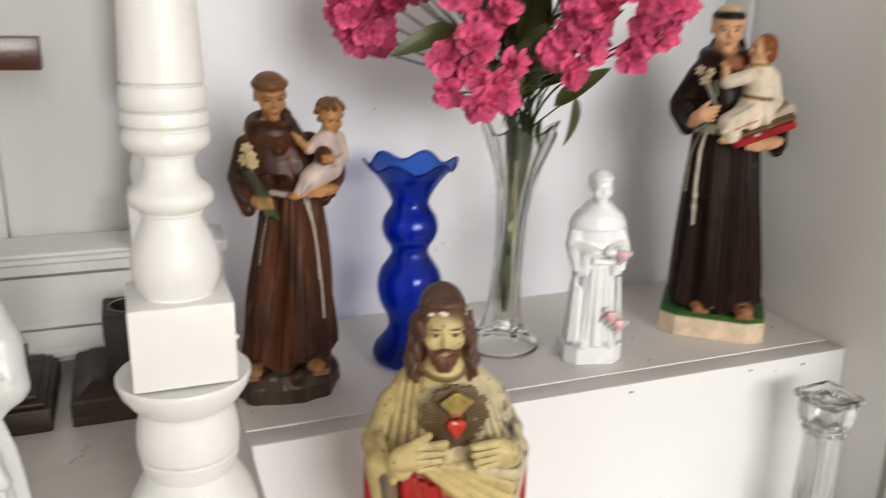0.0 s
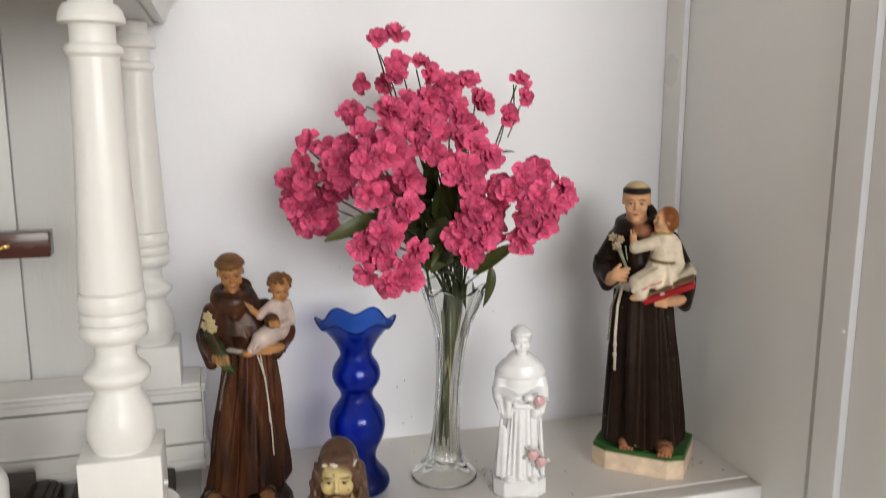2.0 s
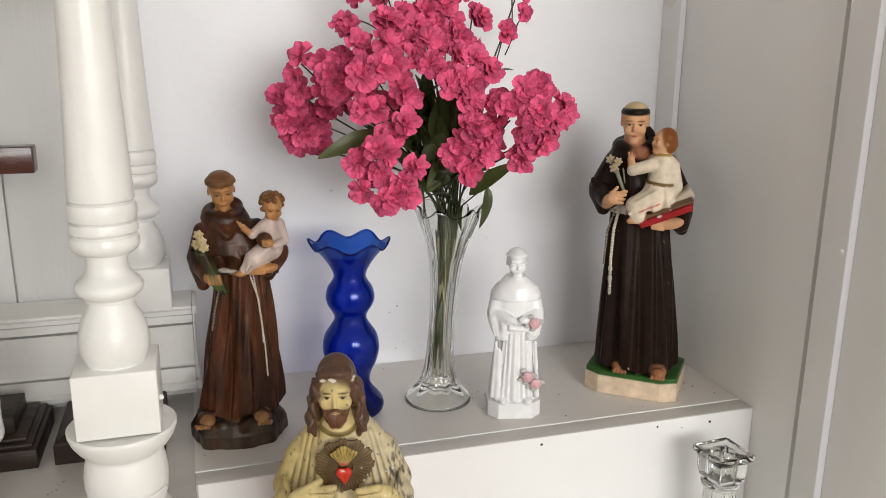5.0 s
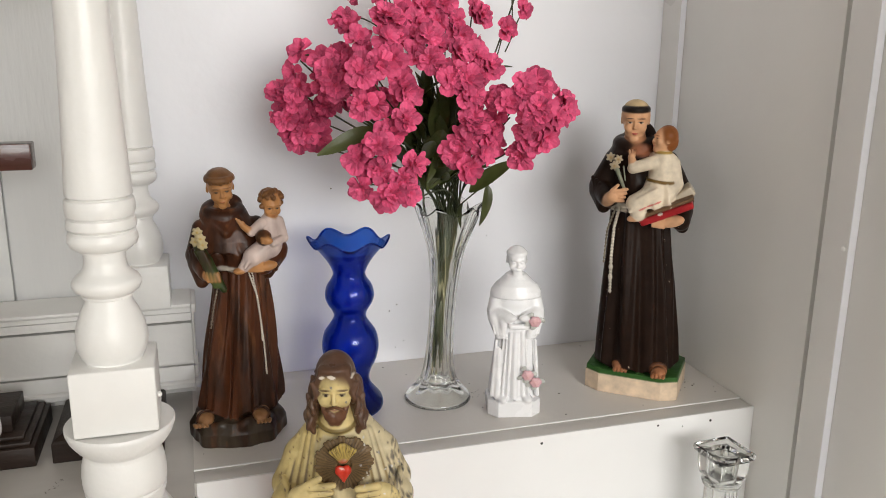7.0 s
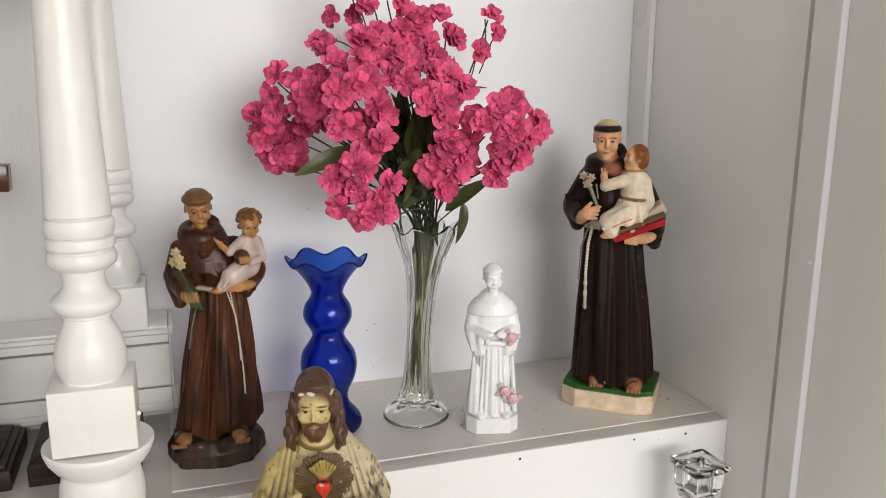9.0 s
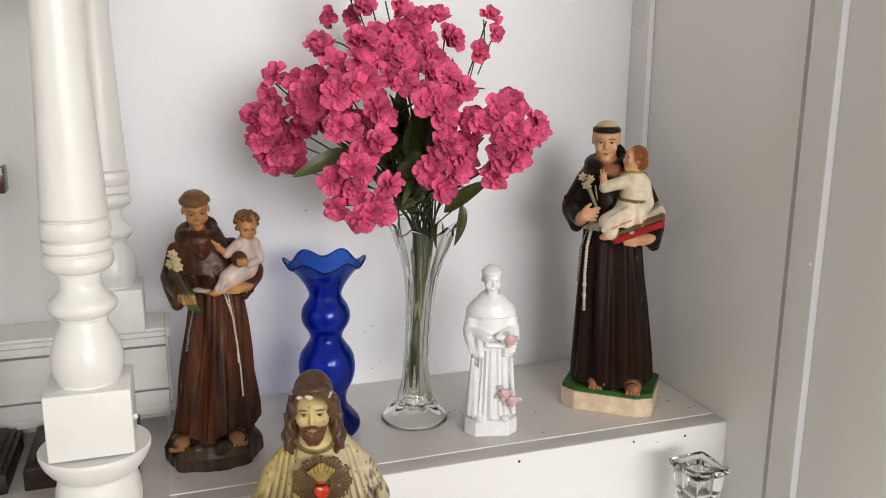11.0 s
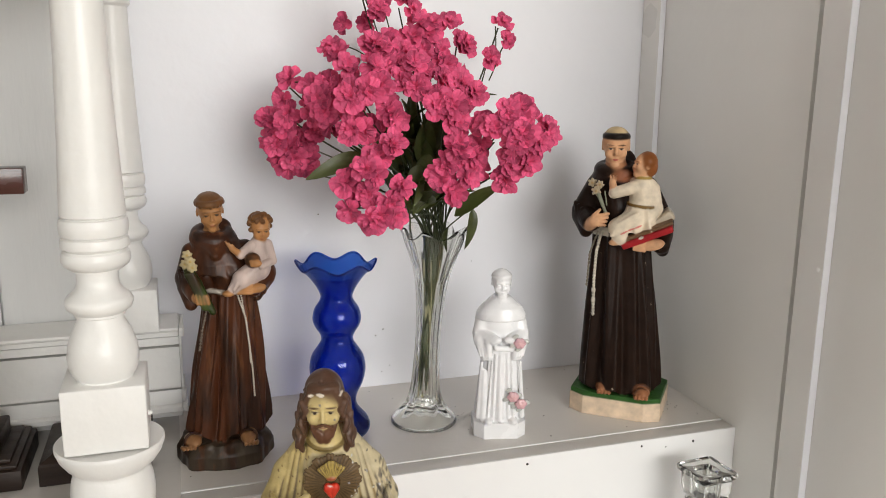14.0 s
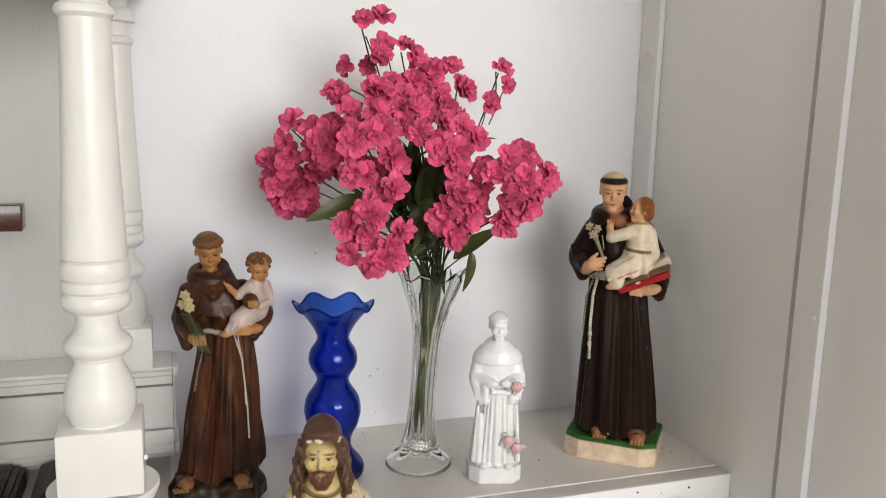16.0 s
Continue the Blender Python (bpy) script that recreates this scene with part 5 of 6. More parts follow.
        for j in range(4):
            g.ball(w((0.04 + 0.045 * j) * q, -0.345 + 0.012 * j, -0.42 + 0.03 * j), (0.0020, 0.0020, 0.0038), beard, 0.0005, (0, 14 * q, 0))
    for x, z in ((-0.0135, 0.2865), (-0.0075, 0.2880), (-0.0060, 0.2872), (0.0090, 0.2860), (0.0205, 0.2440)):
        g.paint((x, -0.026, z), (0.0022, 0.018, 0.0013), (0.70, 0.64, 0.55), (0, 900 * x, 0))
    for x, z in ((0.0035, 0.2680), (-0.0070, 0.2800)):
        g.paint((x, -0.028, z), (0.0008, 0.02, 0.0011), (0.20, 0.18, 0.16))
    for i in range(70):
        x, z = rnd.uniform(0.012, 0.052), rnd.uniform(0.190, 0.246)
        if z > 0.262 - 0.9 * x + 0.02 or rnd.random() < 0.35 - 6 * (x - 0.02):
            continue
        tone = rnd.choice(((0.10, 0.09, 0.085), (0.20, 0.17, 0.13), (0.28, 0.28, 0.31), (0.62, 0.60, 0.55)))
        g.paint((x, -0.018, z), (rnd.uniform(0.0004, 0.0014), 0.03, rnd.uniform(0.0003, 0.0010)), tone, (0, rnd.uniform(0, 90), 0))
    for i in range(64):
        x, z = rnd.uniform(0.034, 0.053), rnd.uniform(0.188, 0.226)
        g.paint((x, -0.014, z), (rnd.uniform(0.0004, 0.0008), 0.03, rnd.uniform(0.0008, 0.0034)), rnd.choice(((0.11, 0.095, 0.08), (0.20, 0.165, 0.115), (0.07, 0.062, 0.055))), (0, rnd.uniform(-40, 15), 0), 0.0008)
    for i in range(26):
        g.paint((rnd.uniform(-0.05, -0.012), -0.02, rnd.uniform(0.19, 0.24)), (rnd.uniform(0.0004, 0.0009), 0.03, rnd.uniform(0.0004, 0.0012)), (0.20, 0.13, 0.06))
    return g


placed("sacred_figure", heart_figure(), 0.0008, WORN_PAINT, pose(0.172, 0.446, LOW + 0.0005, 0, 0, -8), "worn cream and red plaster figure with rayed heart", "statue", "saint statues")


# ---- vases ----
def ruffled(profile, lobes, start, amp, lift, phase=0.0):
    """A wave for lathe(): the rim flutes more and more above row start."""
    n = len(profile)
    def wave(a, i):
        s = max(0.0, (i - start) / (n - 1 - start)) ** 2
        return 1 + amp * s * math.cos(lobes * a + phase), lift * s * math.cos(lobes * a + phase)
    return wave


def shell(profile, wall, steps, wave_of):
    """A vessel: the profile outside, and the same set in by its wall inside, joined at the rim."""
    inner = [(max(r - wall, 0.0006), z) for r, z in profile if z > profile[0][1] + wall * 1.5]
    bm = bmesh.new()
    rows = profile + inner[::-1]
    w = wave_of(profile)
    def wave(a, i):
        j = i if i < len(profile) else len(profile) - 1 - (i - len(profile))
        return w(a, j)
    lathe(rows, steps, bm=bm, wave=wave)
    return bm


def blue_vase():
    t = thing("blue_glass_vase", (0.2165, 0.645, SHELF), "cobalt blue glass vase with bulging rings and fluted rim", "vase")
    p = round_profile([(0.0245, 0.0), (0.0295, 0.0022), (0.0322, 0.008), (0.0305, 0.015), (0.0255, 0.0215), (0.0202, 0.0285), (0.0183, 0.036), (0.0202, 0.045), (0.0250, 0.055), (0.0277, 0.066), (0.0278, 0.074), (0.0255, 0.084),
                       (0.0196, 0.093), (0.0158, 0.1005), (0.0174, 0.107), (0.0222, 0.1150), (0.0240, 0.1225), (0.0222, 0.1315), (0.0178, 0.1385), (0.0157, 0.1445), (0.0188, 0.153),
                       (0.0246, 0.162), (0.0312, 0.1700), (0.0362, 0.1752), (0.0385, 0.1768)], 4)
    bm = shell(p, 0.0016, 96, lambda q: ruffled(q, 6, 84, 0.040, 0.0038, 0.9))
    part("body", bm, BLUE_GLASS, t, smooth=80)
    lip = []
    for k in range(97):
        a = 2 * math.pi * k / 96
        c = math.cos(6 * a + 0.9)
        r = (0.0385 - 0.0008) * (1 + 0.040 * c)
        lip.append((r * math.cos(a), r * math.sin(a), 0.1772 + 0.0038 * c))
    part("rim", sweep(lip, 0.0011), BLUE_GLASS, t, "rolled fluted lip", smooth=80)


VASE_X, VASE_LEAN = 0.309, 0.055    # the clear vase leans a little to one side


def clear_vase():
    t = thing("clear_glass_vase", (VASE_X, 0.650, SHELF), "tall clear fluted glass bud vase with domed foot", "vase")
    p = round_profile([(0.0330, 0.0), (0.0342, 0.0018), (0.0335, 0.0050), (0.0272, 0.0115), (0.0212, 0.0180), (0.0180, 0.0240), (0.0154, 0.034), (0.0139, 0.049), (0.0127, 0.080), (0.0130, 0.110),
                       (0.0148, 0.138), (0.0172, 0.1555), (0.0212, 0.171), (0.0262, 0.185), (0.0302, 0.1960), (0.0318, 0.2005)], 5)
    body = len(p)
    p = p + [(0.0324, 0.2018), (0.0324, 0.2030), (0.0315, 0.2038), (0.0303, 0.2034), (0.0294, 0.2022)]
    n = len(p)
    def wave(a, i):
        s = min(1.0, max(0.0, (i - 54) / (body - 55))) ** 2
        f = 0.065 * min(1, max(0, (i - 12) / 10))
        return 1 + f * math.cos(9 * a) + 0.075 * s * math.cos(6 * a + 0.6), 0.0046 * s * math.cos(6 * a + 0.6)
    hollow = round_profile([(0.0010, 0.0150), (0.0100, 0.0140), (0.0180, 0.0105), (0.0260, 0.0050), (0.0325, 0.0004)], 4)
    inner = [(max(r - 0.0030, 0.001), z) for r, z in p[:body - 1] if z > 0.022]
    m = len(hollow)
    def both(a, i):
        if i < m:
            return 1.0, 0.0
        if i < m + n:
            return wave(a, i - m)
        j = body - 2 - (i - m - n)
        s, dz = wave(a, j)
        return (1 + (s - 1) * (1 if j > 54 else 0.3)), dz
    bm = lathe(hollow + p + inner[::-1], 108, wave=both)
    for v in bm.verts:
        v.co.x += VASE_LEAN * max(0.0, v.co.z - 0.012)
    ob = part("body", bm, CLEAR_GLASS, t, smooth=80)
    ob.visible_shadow = False
    ring = [(0.0338 * math.cos(2 * math.pi * k / 72), 0.0338 * math.sin(2 * math.pi * k / 72), 0.0012) for k in range(73)]
    part("foot_ring", sweep(ring, 0.0012), CLEAR_GLASS, t, "rounded glass edge of the foot", smooth=80)


blue_vase()
clear_vase()


# ---- the bouquet of artificial blossoms ----
def petal(bm, rnd, angle, length, spread, tilt, cup, centre=(0, 0, 0)):
    """One pleated, fan-shaped petal with a rounded wavy edge, rising outwards from the centre."""
    nu, nv = 23, 6
    ca, sa = math.cos(angle), math.sin(angle)
    ph, fr = rnd.uniform(0, 6), rnd.uniform(1.0, 1.7)
    curl, pleats = rnd.uniform(0.1, 0.7), rnd.uniform(13, 17)
    grid = []
    for j in range(nv):
        v = j / (nv - 1)
        row = []
        for i in range(nu):
            u = 2 * i / (nu - 1) - 1
            reach = length * v * (1 - 0.20 * u * u - 0.10 * u ** 6 - 0.05 * math.exp(-(u / 0.16) ** 2) + 0.022 * math.sin(u * 5 + ph))
            along, s = reach * math.cos(u * spread), reach * math.sin(u * spread)
            up = length * (cup * v ** 1.5 * (1 + 0.25 * u * u) - curl * max(0, v - 0.55) ** 1.4 + 0.12 * v * v * math.sin(u * fr * math.pi + ph) + 0.024 * v * math.sin(u * pleats + ph))
            r, z = along * math.cos(tilt) - up * math.sin(tilt), along * math.sin(tilt) + up * math.cos(tilt)
            row.append(bm.verts.new((centre[0] + r * ca - s * sa, centre[1] + r * sa + s * ca, centre[2] + z)))
        grid.append(row)
    for j in range(nv - 1):
        for i in range(nu - 1):
            bm.faces.new((grid[j][i], grid[j][i + 1], grid[j + 1][i + 1], grid[j + 1][i]))


def blossom_mesh(seed):
    """A double blossom: three rings of petals, the inner ones smaller and steeper."""
    rnd = random.Random(seed)
    bm = bmesh.new()
    for count, length, spread, tilt, cup, z in ((5, 0.0152, 0.70, -0.10, 0.36, 0.0), (5, 0.0124, 0.66, 0.36, 0.26, 0.0018), (4, 0.0078, 0.70, 0.85, 0.12, 0.0026)):
        a0 = rnd.uniform(0, 6.28)
        for i in range(count):
            petal(bm, rnd, a0 + 6.283 * i / count + rnd.uniform(-0.16, 0.16), length * rnd.uniform(0.88, 1.12), spread * rnd.uniform(0.88, 1.1), tilt + rnd.uniform(-0.25, 0.25), cup * rnd.uniform(0.5, 1.5), (0, 0, z))
    me = mesh_of(bm, 180)
    me.materials.append(PETAL)
    return me


def leaf_mesh(seed, length, width):
    rnd = random.Random(seed)
    bm = bmesh.new()
    bend, twist = rnd.uniform(0.15, 0.45), rnd.uniform(-0.4, 0.4)
    nu, nv = 5, 9
    grid = []
    for j in range(nv):
        v = j / (nv - 1)
        w = width * math.sin(math.pi * v ** 0.8) ** 0.75 + 0.0006
        row = []
        for i in range(nu):
            u = 2 * i / (nu - 1) - 1
            x, y, z = u * w, length * v, -bend * length * v * v + 0.30 * w * abs(u)
            c, s = math.cos(twist * v), math.sin(twist * v)
            row.append(bm.verts.new((x * c - z * s * 0.3, y, z + x * s)))
        grid.append(row)
    for j in range(nv - 1):
        for i in range(nu - 1):
            bm.faces.new((grid[j][i], grid[j][i + 1], grid[j + 1][i + 1], grid[j + 1][i]))
    me = mesh_of(bm, 60)
    me.materials.append(LEAF)
    return me


def bouquet():
    base = Vector((VASE_X, 0.650, SHELF + 0.028))
    t = thing("artificial_bouquet", base, "bouquet of deep pink artificial blossoms with green leaves", "flowers")
    rnd = random.Random(11)
    kinds = [blossom_mesh(s) for s in range(7)]
    tips = []

    def blossom(at, facing, size):
        q = facing.normalized().to_track_quat("Z", "Y").to_matrix().to_4x4()
        ob = new("blossom", rnd.choice(kinds))
        ob.parent = t
        ob.matrix_basis = Matrix.Translation(at - base) @ q @ pose(0, 0, 0, 0, 0, rnd.uniform(0, 360)) @ Matrix.Scale(size, 4)

    def spray(core, rows, size=0.86, outward=1.0):
        """A head of blossoms that face away from its core; rows of place and count."""
        core = Vector(core)
        for i, (x, y, z, n) in enumerate(rows):
            c = Vector((x, y, z))
            for k in range(n):
                d = Vector((rnd.uniform(-1, 1), rnd.uniform(-0.6, 0.8), rnd.uniform(-1, 1))) * (0.0085 if n > 1 else 0.002)
                face = (c + d - core).normalized() * outward + Vector((-0.10, -0.45, 0.15)) + 0.35 * Vector((rnd.uniform(-1, 1), rnd.uniform(-1, 1), rnd.uniform(-1, 1)))
                blossom(c + d, face, size * rnd.uniform(0.86, 1.12))
            if i % 3 == 0:
                tips.append(c + Vector((0, 0.008, -0.006)))

    # lower left head, and the loose sprig above it
    spray((0.176, 0.665, 1.390), ((0.161, 0.640, 1.409, 2), (0.156, 0.645, 1.395, 2), (0.168, 0.622, 1.398, 2), (0.180, 0.628, 1.387, 2), (0.189, 0.628, 1.401, 2), (0.166, 0.638, 1.376, 2), (0.187, 0.640, 1.372, 1), (0.154, 0.645, 1.413, 1), (0.178, 0.650, 1.404, 1)))
    spray((0.195, 0.640, 1.430), ((0.173, 0.615, 1.448, 1), (0.165, 0.622, 1.434, 1), (0.182, 0.605, 1.427, 2), (0.172, 0.615, 1.421, 1)), 0.82)
    # upper left and middle
    spray((0.225, 0.620, 1.440), ((0.200, 0.585, 1.449, 2), (0.209, 0.590, 1.470, 1), (0.199, 0.580, 1.430, 2), (0.215, 0.565, 1.462, 1), (0.208, 0.600, 1.477, 1), (0.192, 0.600, 1.440, 1), (0.203, 0.600, 1.412, 1), (0.222, 0.590, 1.420, 1)))
    spray((0.236, 0.590, 1.440), ((0.218, 0.535, 1.437, 2), (0.232, 0.560, 1.476, 2), (0.248, 0.560, 1.462, 2), (0.211, 0.545, 1.412, 1), (0.244, 0.550, 1.426, 2), (0.225, 0.550, 1.409, 1), (0.234, 0.540, 1.445, 1), (0.234, 0.550, 1.463, 1), (0.257, 0.550, 1.448, 1)), 0.92)
    spray((0.290, 0.580, 1.430), ((0.268, 0.545, 1.463, 1), (0.267, 0.535, 1.443, 1), (0.279, 0.528, 1.435, 1), (0.288, 0.522, 1.424, 2), (0.314, 0.532, 1.439, 1), (0.300, 0.528, 1.418, 1), (0.304, 0.534, 1.446, 1)), 0.92)
    # behind, in the shade
    spray((0.315, 0.690, 1.470), ((0.317, 0.650, 1.486, 2), (0.329, 0.648, 1.465, 1), (0.355, 0.652, 1.480, 2), (0.283, 0.630, 1.483, 2), (0.301, 0.640, 1.476, 1), (0.338, 0.645, 1.456, 1), (0.344, 0.655, 1.489, 1), (0.316, 0.650, 1.503, 1), (0.334, 0.652, 1.504, 1), (0.298, 0.640, 1.505, 1), (0.262, 0.615, 1.485, 1)))
    spray((0.262, 0.650, 1.440), ((0.245, 0.600, 1.452, 1), (0.270, 0.600, 1.474, 1), (0.258, 0.605, 1.432, 1), (0.225, 0.605, 1.447, 1), (0.290, 0.600, 1.460, 1), (0.308, 0.600, 1.452, 1), (0.212, 0.615, 1.422, 1), (0.330, 0.600, 1.430, 1), (0.240, 0.590, 1.408, 1), (0.318, 0.580, 1.400, 1)))
    # top sprigs
    spray((0.262, 0.660, 1.500), ((0.238, 0.622, 1.540, 1), (0.256, 0.622, 1.545, 1), (0.248, 0.612, 1.516, 2), (0.275, 0.620, 1.521, 1), (0.286, 0.615, 1.513, 1), (0.230, 0.660, 1.500, 1), (0.249, 0.645, 1.500, 1)), 0.74)
    spray((0.370, 0.670, 1.480), ((0.382, 0.640, 1.507, 1), (0.387, 0.637, 1.490, 1), (0.371, 0.640, 1.471, 1)), 0.76)
    # large right head
    spray((0.350, 0.545, 1.400), ((0.338, 0.512, 1.421, 2), (0.357, 0.510, 1.424, 2), (0.374, 0.515, 1.412, 2), (0.331, 0.515, 1.405, 2), (0.345, 0.500, 1.404, 2), (0.366, 0.508, 1.398, 1), (0.339, 0.512, 1.384, 2), (0.356, 0.510, 1.384, 1), (0.342, 0.525, 1.369, 1), (0.322, 0.530, 1.415, 1), (0.324, 0.535, 1.398, 1), (0.358, 0.508, 1.408, 2), (0.350, 0.512, 1.392, 1)))
    # lower right and lower left fronts
    spray((0.304, 0.565, 1.370), ((0.299, 0.530, 1.393, 2), (0.309, 0.528, 1.374, 2), (0.288, 0.540, 1.366, 1), (0.300, 0.535, 1.357, 1), (0.326, 0.545, 1.378, 1), (0.292, 0.536, 1.380, 1), (0.318, 0.534, 1.386, 1)))
    spray((0.230, 0.570, 1.362), ((0.242, 0.540, 1.389, 2), (0.223, 0.535, 1.371, 2), (0.251, 0.530, 1.362, 1), (0.210, 0.545, 1.350, 2), (0.238, 0.528, 1.343, 2), (0.229, 0.530, 1.335, 1), (0.247, 0.530, 1.337, 1), (0.209, 0.550, 1.364, 1), (0.232, 0.545, 1.383, 1), (0.226, 0.540, 1.357, 1)))

    # stems: gathered in the vase, fanning out above it
    for i, tip in enumerate(tips):
        a = i * 2.4
        foot = base + Vector((-0.0060 * math.cos(a) - 0.001, -0.0060 * math.sin(a), rnd.uniform(0.0, 0.02)))
        neck = Vector((VASE_X + 0.0105 + 0.010 * math.cos(a + 0.7), 0.650 + 0.010 * math.sin(a + 0.7), SHELF + 0.197))
        lean = (tip - neck)
        p = bezier(foot, foot + Vector((0, 0, 0.07)), neck - Vector((0, 0, 0.06)), neck, 8) + bezier(neck, neck + Vector((0, 0, 0.045)) + lean * 0.12, tip - lean * 0.25 + Vector((0, 0, 0.0)), tip, 9)[1:]
        k0 = 7 if i % 3 == 1 else 2 + i % 4
        part("stem", sweep([q - base for q in p[k0:]], [0.0011 - 0.00003 * k for k in range(len(p) - k0)], sides=5), STEM, t, smooth=80)
        if i % 3 == 1:
            part("lower_stem", sweep([q - base for q in p[:8]], 0.0016, sides=6), STEM if i % 2 else PALE_STEM, t, "pale olive stem inside the vase", smooth=80)
    # fine wires of the open sprigs
    for a, b in (((0.320, 0.634, 1.300), (0.3445, 0.595, 1.333)), ((0.376, 0.642, 1.468), (0.376, 0.640, 1.502)), ((0.372, 0.644, 1.45), (0.384, 0.638, 1.483)), ((0.362, 0.646, 1.44), (0.369, 0.641, 1.468)),
                 ((0.222, 0.600, 1.437), (0.176, 0.611, 1.447)), ((0.215, 0.600, 1.420), (0.186, 0.602, 1.424)), ((0.262, 0.635, 1.47), (0.240, 0.623, 1.527)), ((0.270, 0.63, 1.475), (0.254, 0.621, 1.529)), ((0.258, 0.64, 1.46), (0.233, 0.659, 1.48))):
        a, b = Vector(a), Vector(b)
        p = bezier(a, a * 0.6 + b * 0.4 + Vector((0.003, 0, 0.004)), a * 0.3 + b * 0.7 + Vector((0, 0, 0.004)), b, 6)
        part("wire_stem", sweep([q - base for q in p], 0.0007, sides=5), STEM, t, smooth=80)
    # leaves
    leaves = [leaf_mesh(s, 0.05, 0.0072) for s in range(5)]
    def leaf(at, to, size=1.0, roll=0.0):
        at, to = Vector(at), Vector(to)
        m = (to - at).to_track_quat("Y", "Z").to_matrix().to_4x4()
        ob = new("leaf", rnd.choice(leaves))
        ob.parent = t
        ob.matrix_basis = Matrix.Translation(at - base) @ m @ pose(0, 0, 0, 0, roll, 0) @ Matrix.Scale((to - at).length / 0.05 * size, 4)
    for at, to, roll in (((0.254, 0.570, 1.394), (0.222, 0.550, 1.396), 50), ((0.234, 0.590, 1.383), (0.186, 0.570, 1.376), -50), ((0.323, 0.600, 1.323), (0.356, 0.580, 1.358), 60),
                         ((0.339, 0.595, 1.331), (0.338, 0.585, 1.294), -20), ((0.284, 0.580, 1.364), (0.277, 0.565, 1.341), -60), ((0.329, 0.630, 1.310), (0.312, 0.618, 1.292), 40), ((0.324, 0.640, 1.430), (0.316, 0.620, 1.466), 0),
                         ((0.360, 0.640, 1.434), (0.375, 0.632, 1.440), 10), ((0.287, 0.600, 1.386), (0.268, 0.580, 1.406), -10), ((0.296, 0.582, 1.374), (0.279, 0.570, 1.363), 25), ((0.273, 0.600, 1.338), (0.285, 0.600, 1.308), 15)):
        leaf(at, to, 1.0, roll)
    # dark foliage in the open middle
    for i in range(34):
        at = Vector((rnd.uniform(0.270, 0.318), rnd.uniform(0.595, 0.650), rnd.uniform(1.325, 1.400)))
        leaf(at, at + Vector((rnd.uniform(-0.5, 0.45), rnd.uniform(-0.45, 0.2), rnd.uniform(0.6, 1.0))).normalized() * rnd.uniform(0.04, 0.06), 1.0, rnd.uniform(-70, 70))
    for i in range(44):
        a, e = rnd.uniform(0, 6.283), rnd.uniform(0.6, 1.45)
        d = Vector((math.cos(a) * math.cos(e), math.sin(a) * math.cos(e) * 0.9, math.sin(e)))
        at = Vector((0.300, 0.625, 1.315)) + d * rnd.uniform(0.01, 0.07) + Vector((-0.015, -0.015, 0))
        leaf(at, at + (d + Vector((0, -0.25, 0.1))).normalized() * rnd.uniform(0.03, 0.055), 1.0, rnd.uniform(-60, 60))


bouquet()


# ---- crystal candlestick ----
def candlestick():
    t = thing("crystal_candlestick", (0.546, 0.4855, LOW), "clear crystal candlestick with a square top plate", "candlestick")
    def sq(r, z, rot=0.07):
        return [(r * math.cos(a) / max(abs(math.cos(a - rot)), abs(math.sin(a - rot))), r * math.sin(a) / max(abs(math.cos(a - rot)), abs(math.sin(a - rot))), z) for a in (2 * math.pi * k / 64 for k in range(64))]
    def circle(r, z, flutes=0.0, n=12):
        return [(r * (1 + flutes * math.cos(n * a)) * math.cos(a), r * (1 + flutes * math.cos(n * a)) * math.sin(a), z) for a in (2 * math.pi * k / 64 for k in range(64))]
    def rings(rows):
        bm = bmesh.new()
        made = [[bm.verts.new(p) for p in row] for row in rows]
        for a, b in zip(made, made[1:]):
            for k in range(64):
                bm.faces.new((a[k], a[(k + 1) % 64], b[(k + 1) % 64], b[k]))
        bm.faces.new(made[0][::-1])
        bm.faces.new(made[-1])
        return bm
    top = 0.146
    for name, rows in (("top_plate", [circle(0.0135, top - 0.0075), sq(0.0160, top - 0.0072), sq(0.0200, top - 0.0062), sq(0.0207, top - 0.004), sq(0.0207, top - 0.001), sq(0.0198, top), sq(0.0150, top - 0.001), circle(0.0120, top - 0.002), circle(0.0108, top - 0.0065)]),
                       ("cup", [circle(0.0120, top - 0.030), sq(0.0150, top - 0.029), sq(0.0168, top - 0.020), sq(0.0172, top - 0.009), circle(0.0142, top - 0.0080), circle(0.0115, top - 0.009), circle(0.0105, top - 0.026)]),
                       ("collar", [circle(0.0120, top - 0.0375), circle(0.0178, top - 0.0365), circle(0.0186, top - 0.0340), circle(0.0178, top - 0.0315), circle(0.0130, top - 0.0305)]),
                       ("column", [circle(0.0160, 0.012, 0.07, 8), circle(0.0152, 0.05, 0.08, 8), circle(0.0142, top - 0.0380, 0.08, 8)]),
                       ("foot", [sq(0.033, 0.0), sq(0.033, 0.006), sq(0.026, 0.010), circle(0.0175, 0.0118)])):
        part(name, rings(rows), CRYSTAL, t, smooth=30)


candlestick()


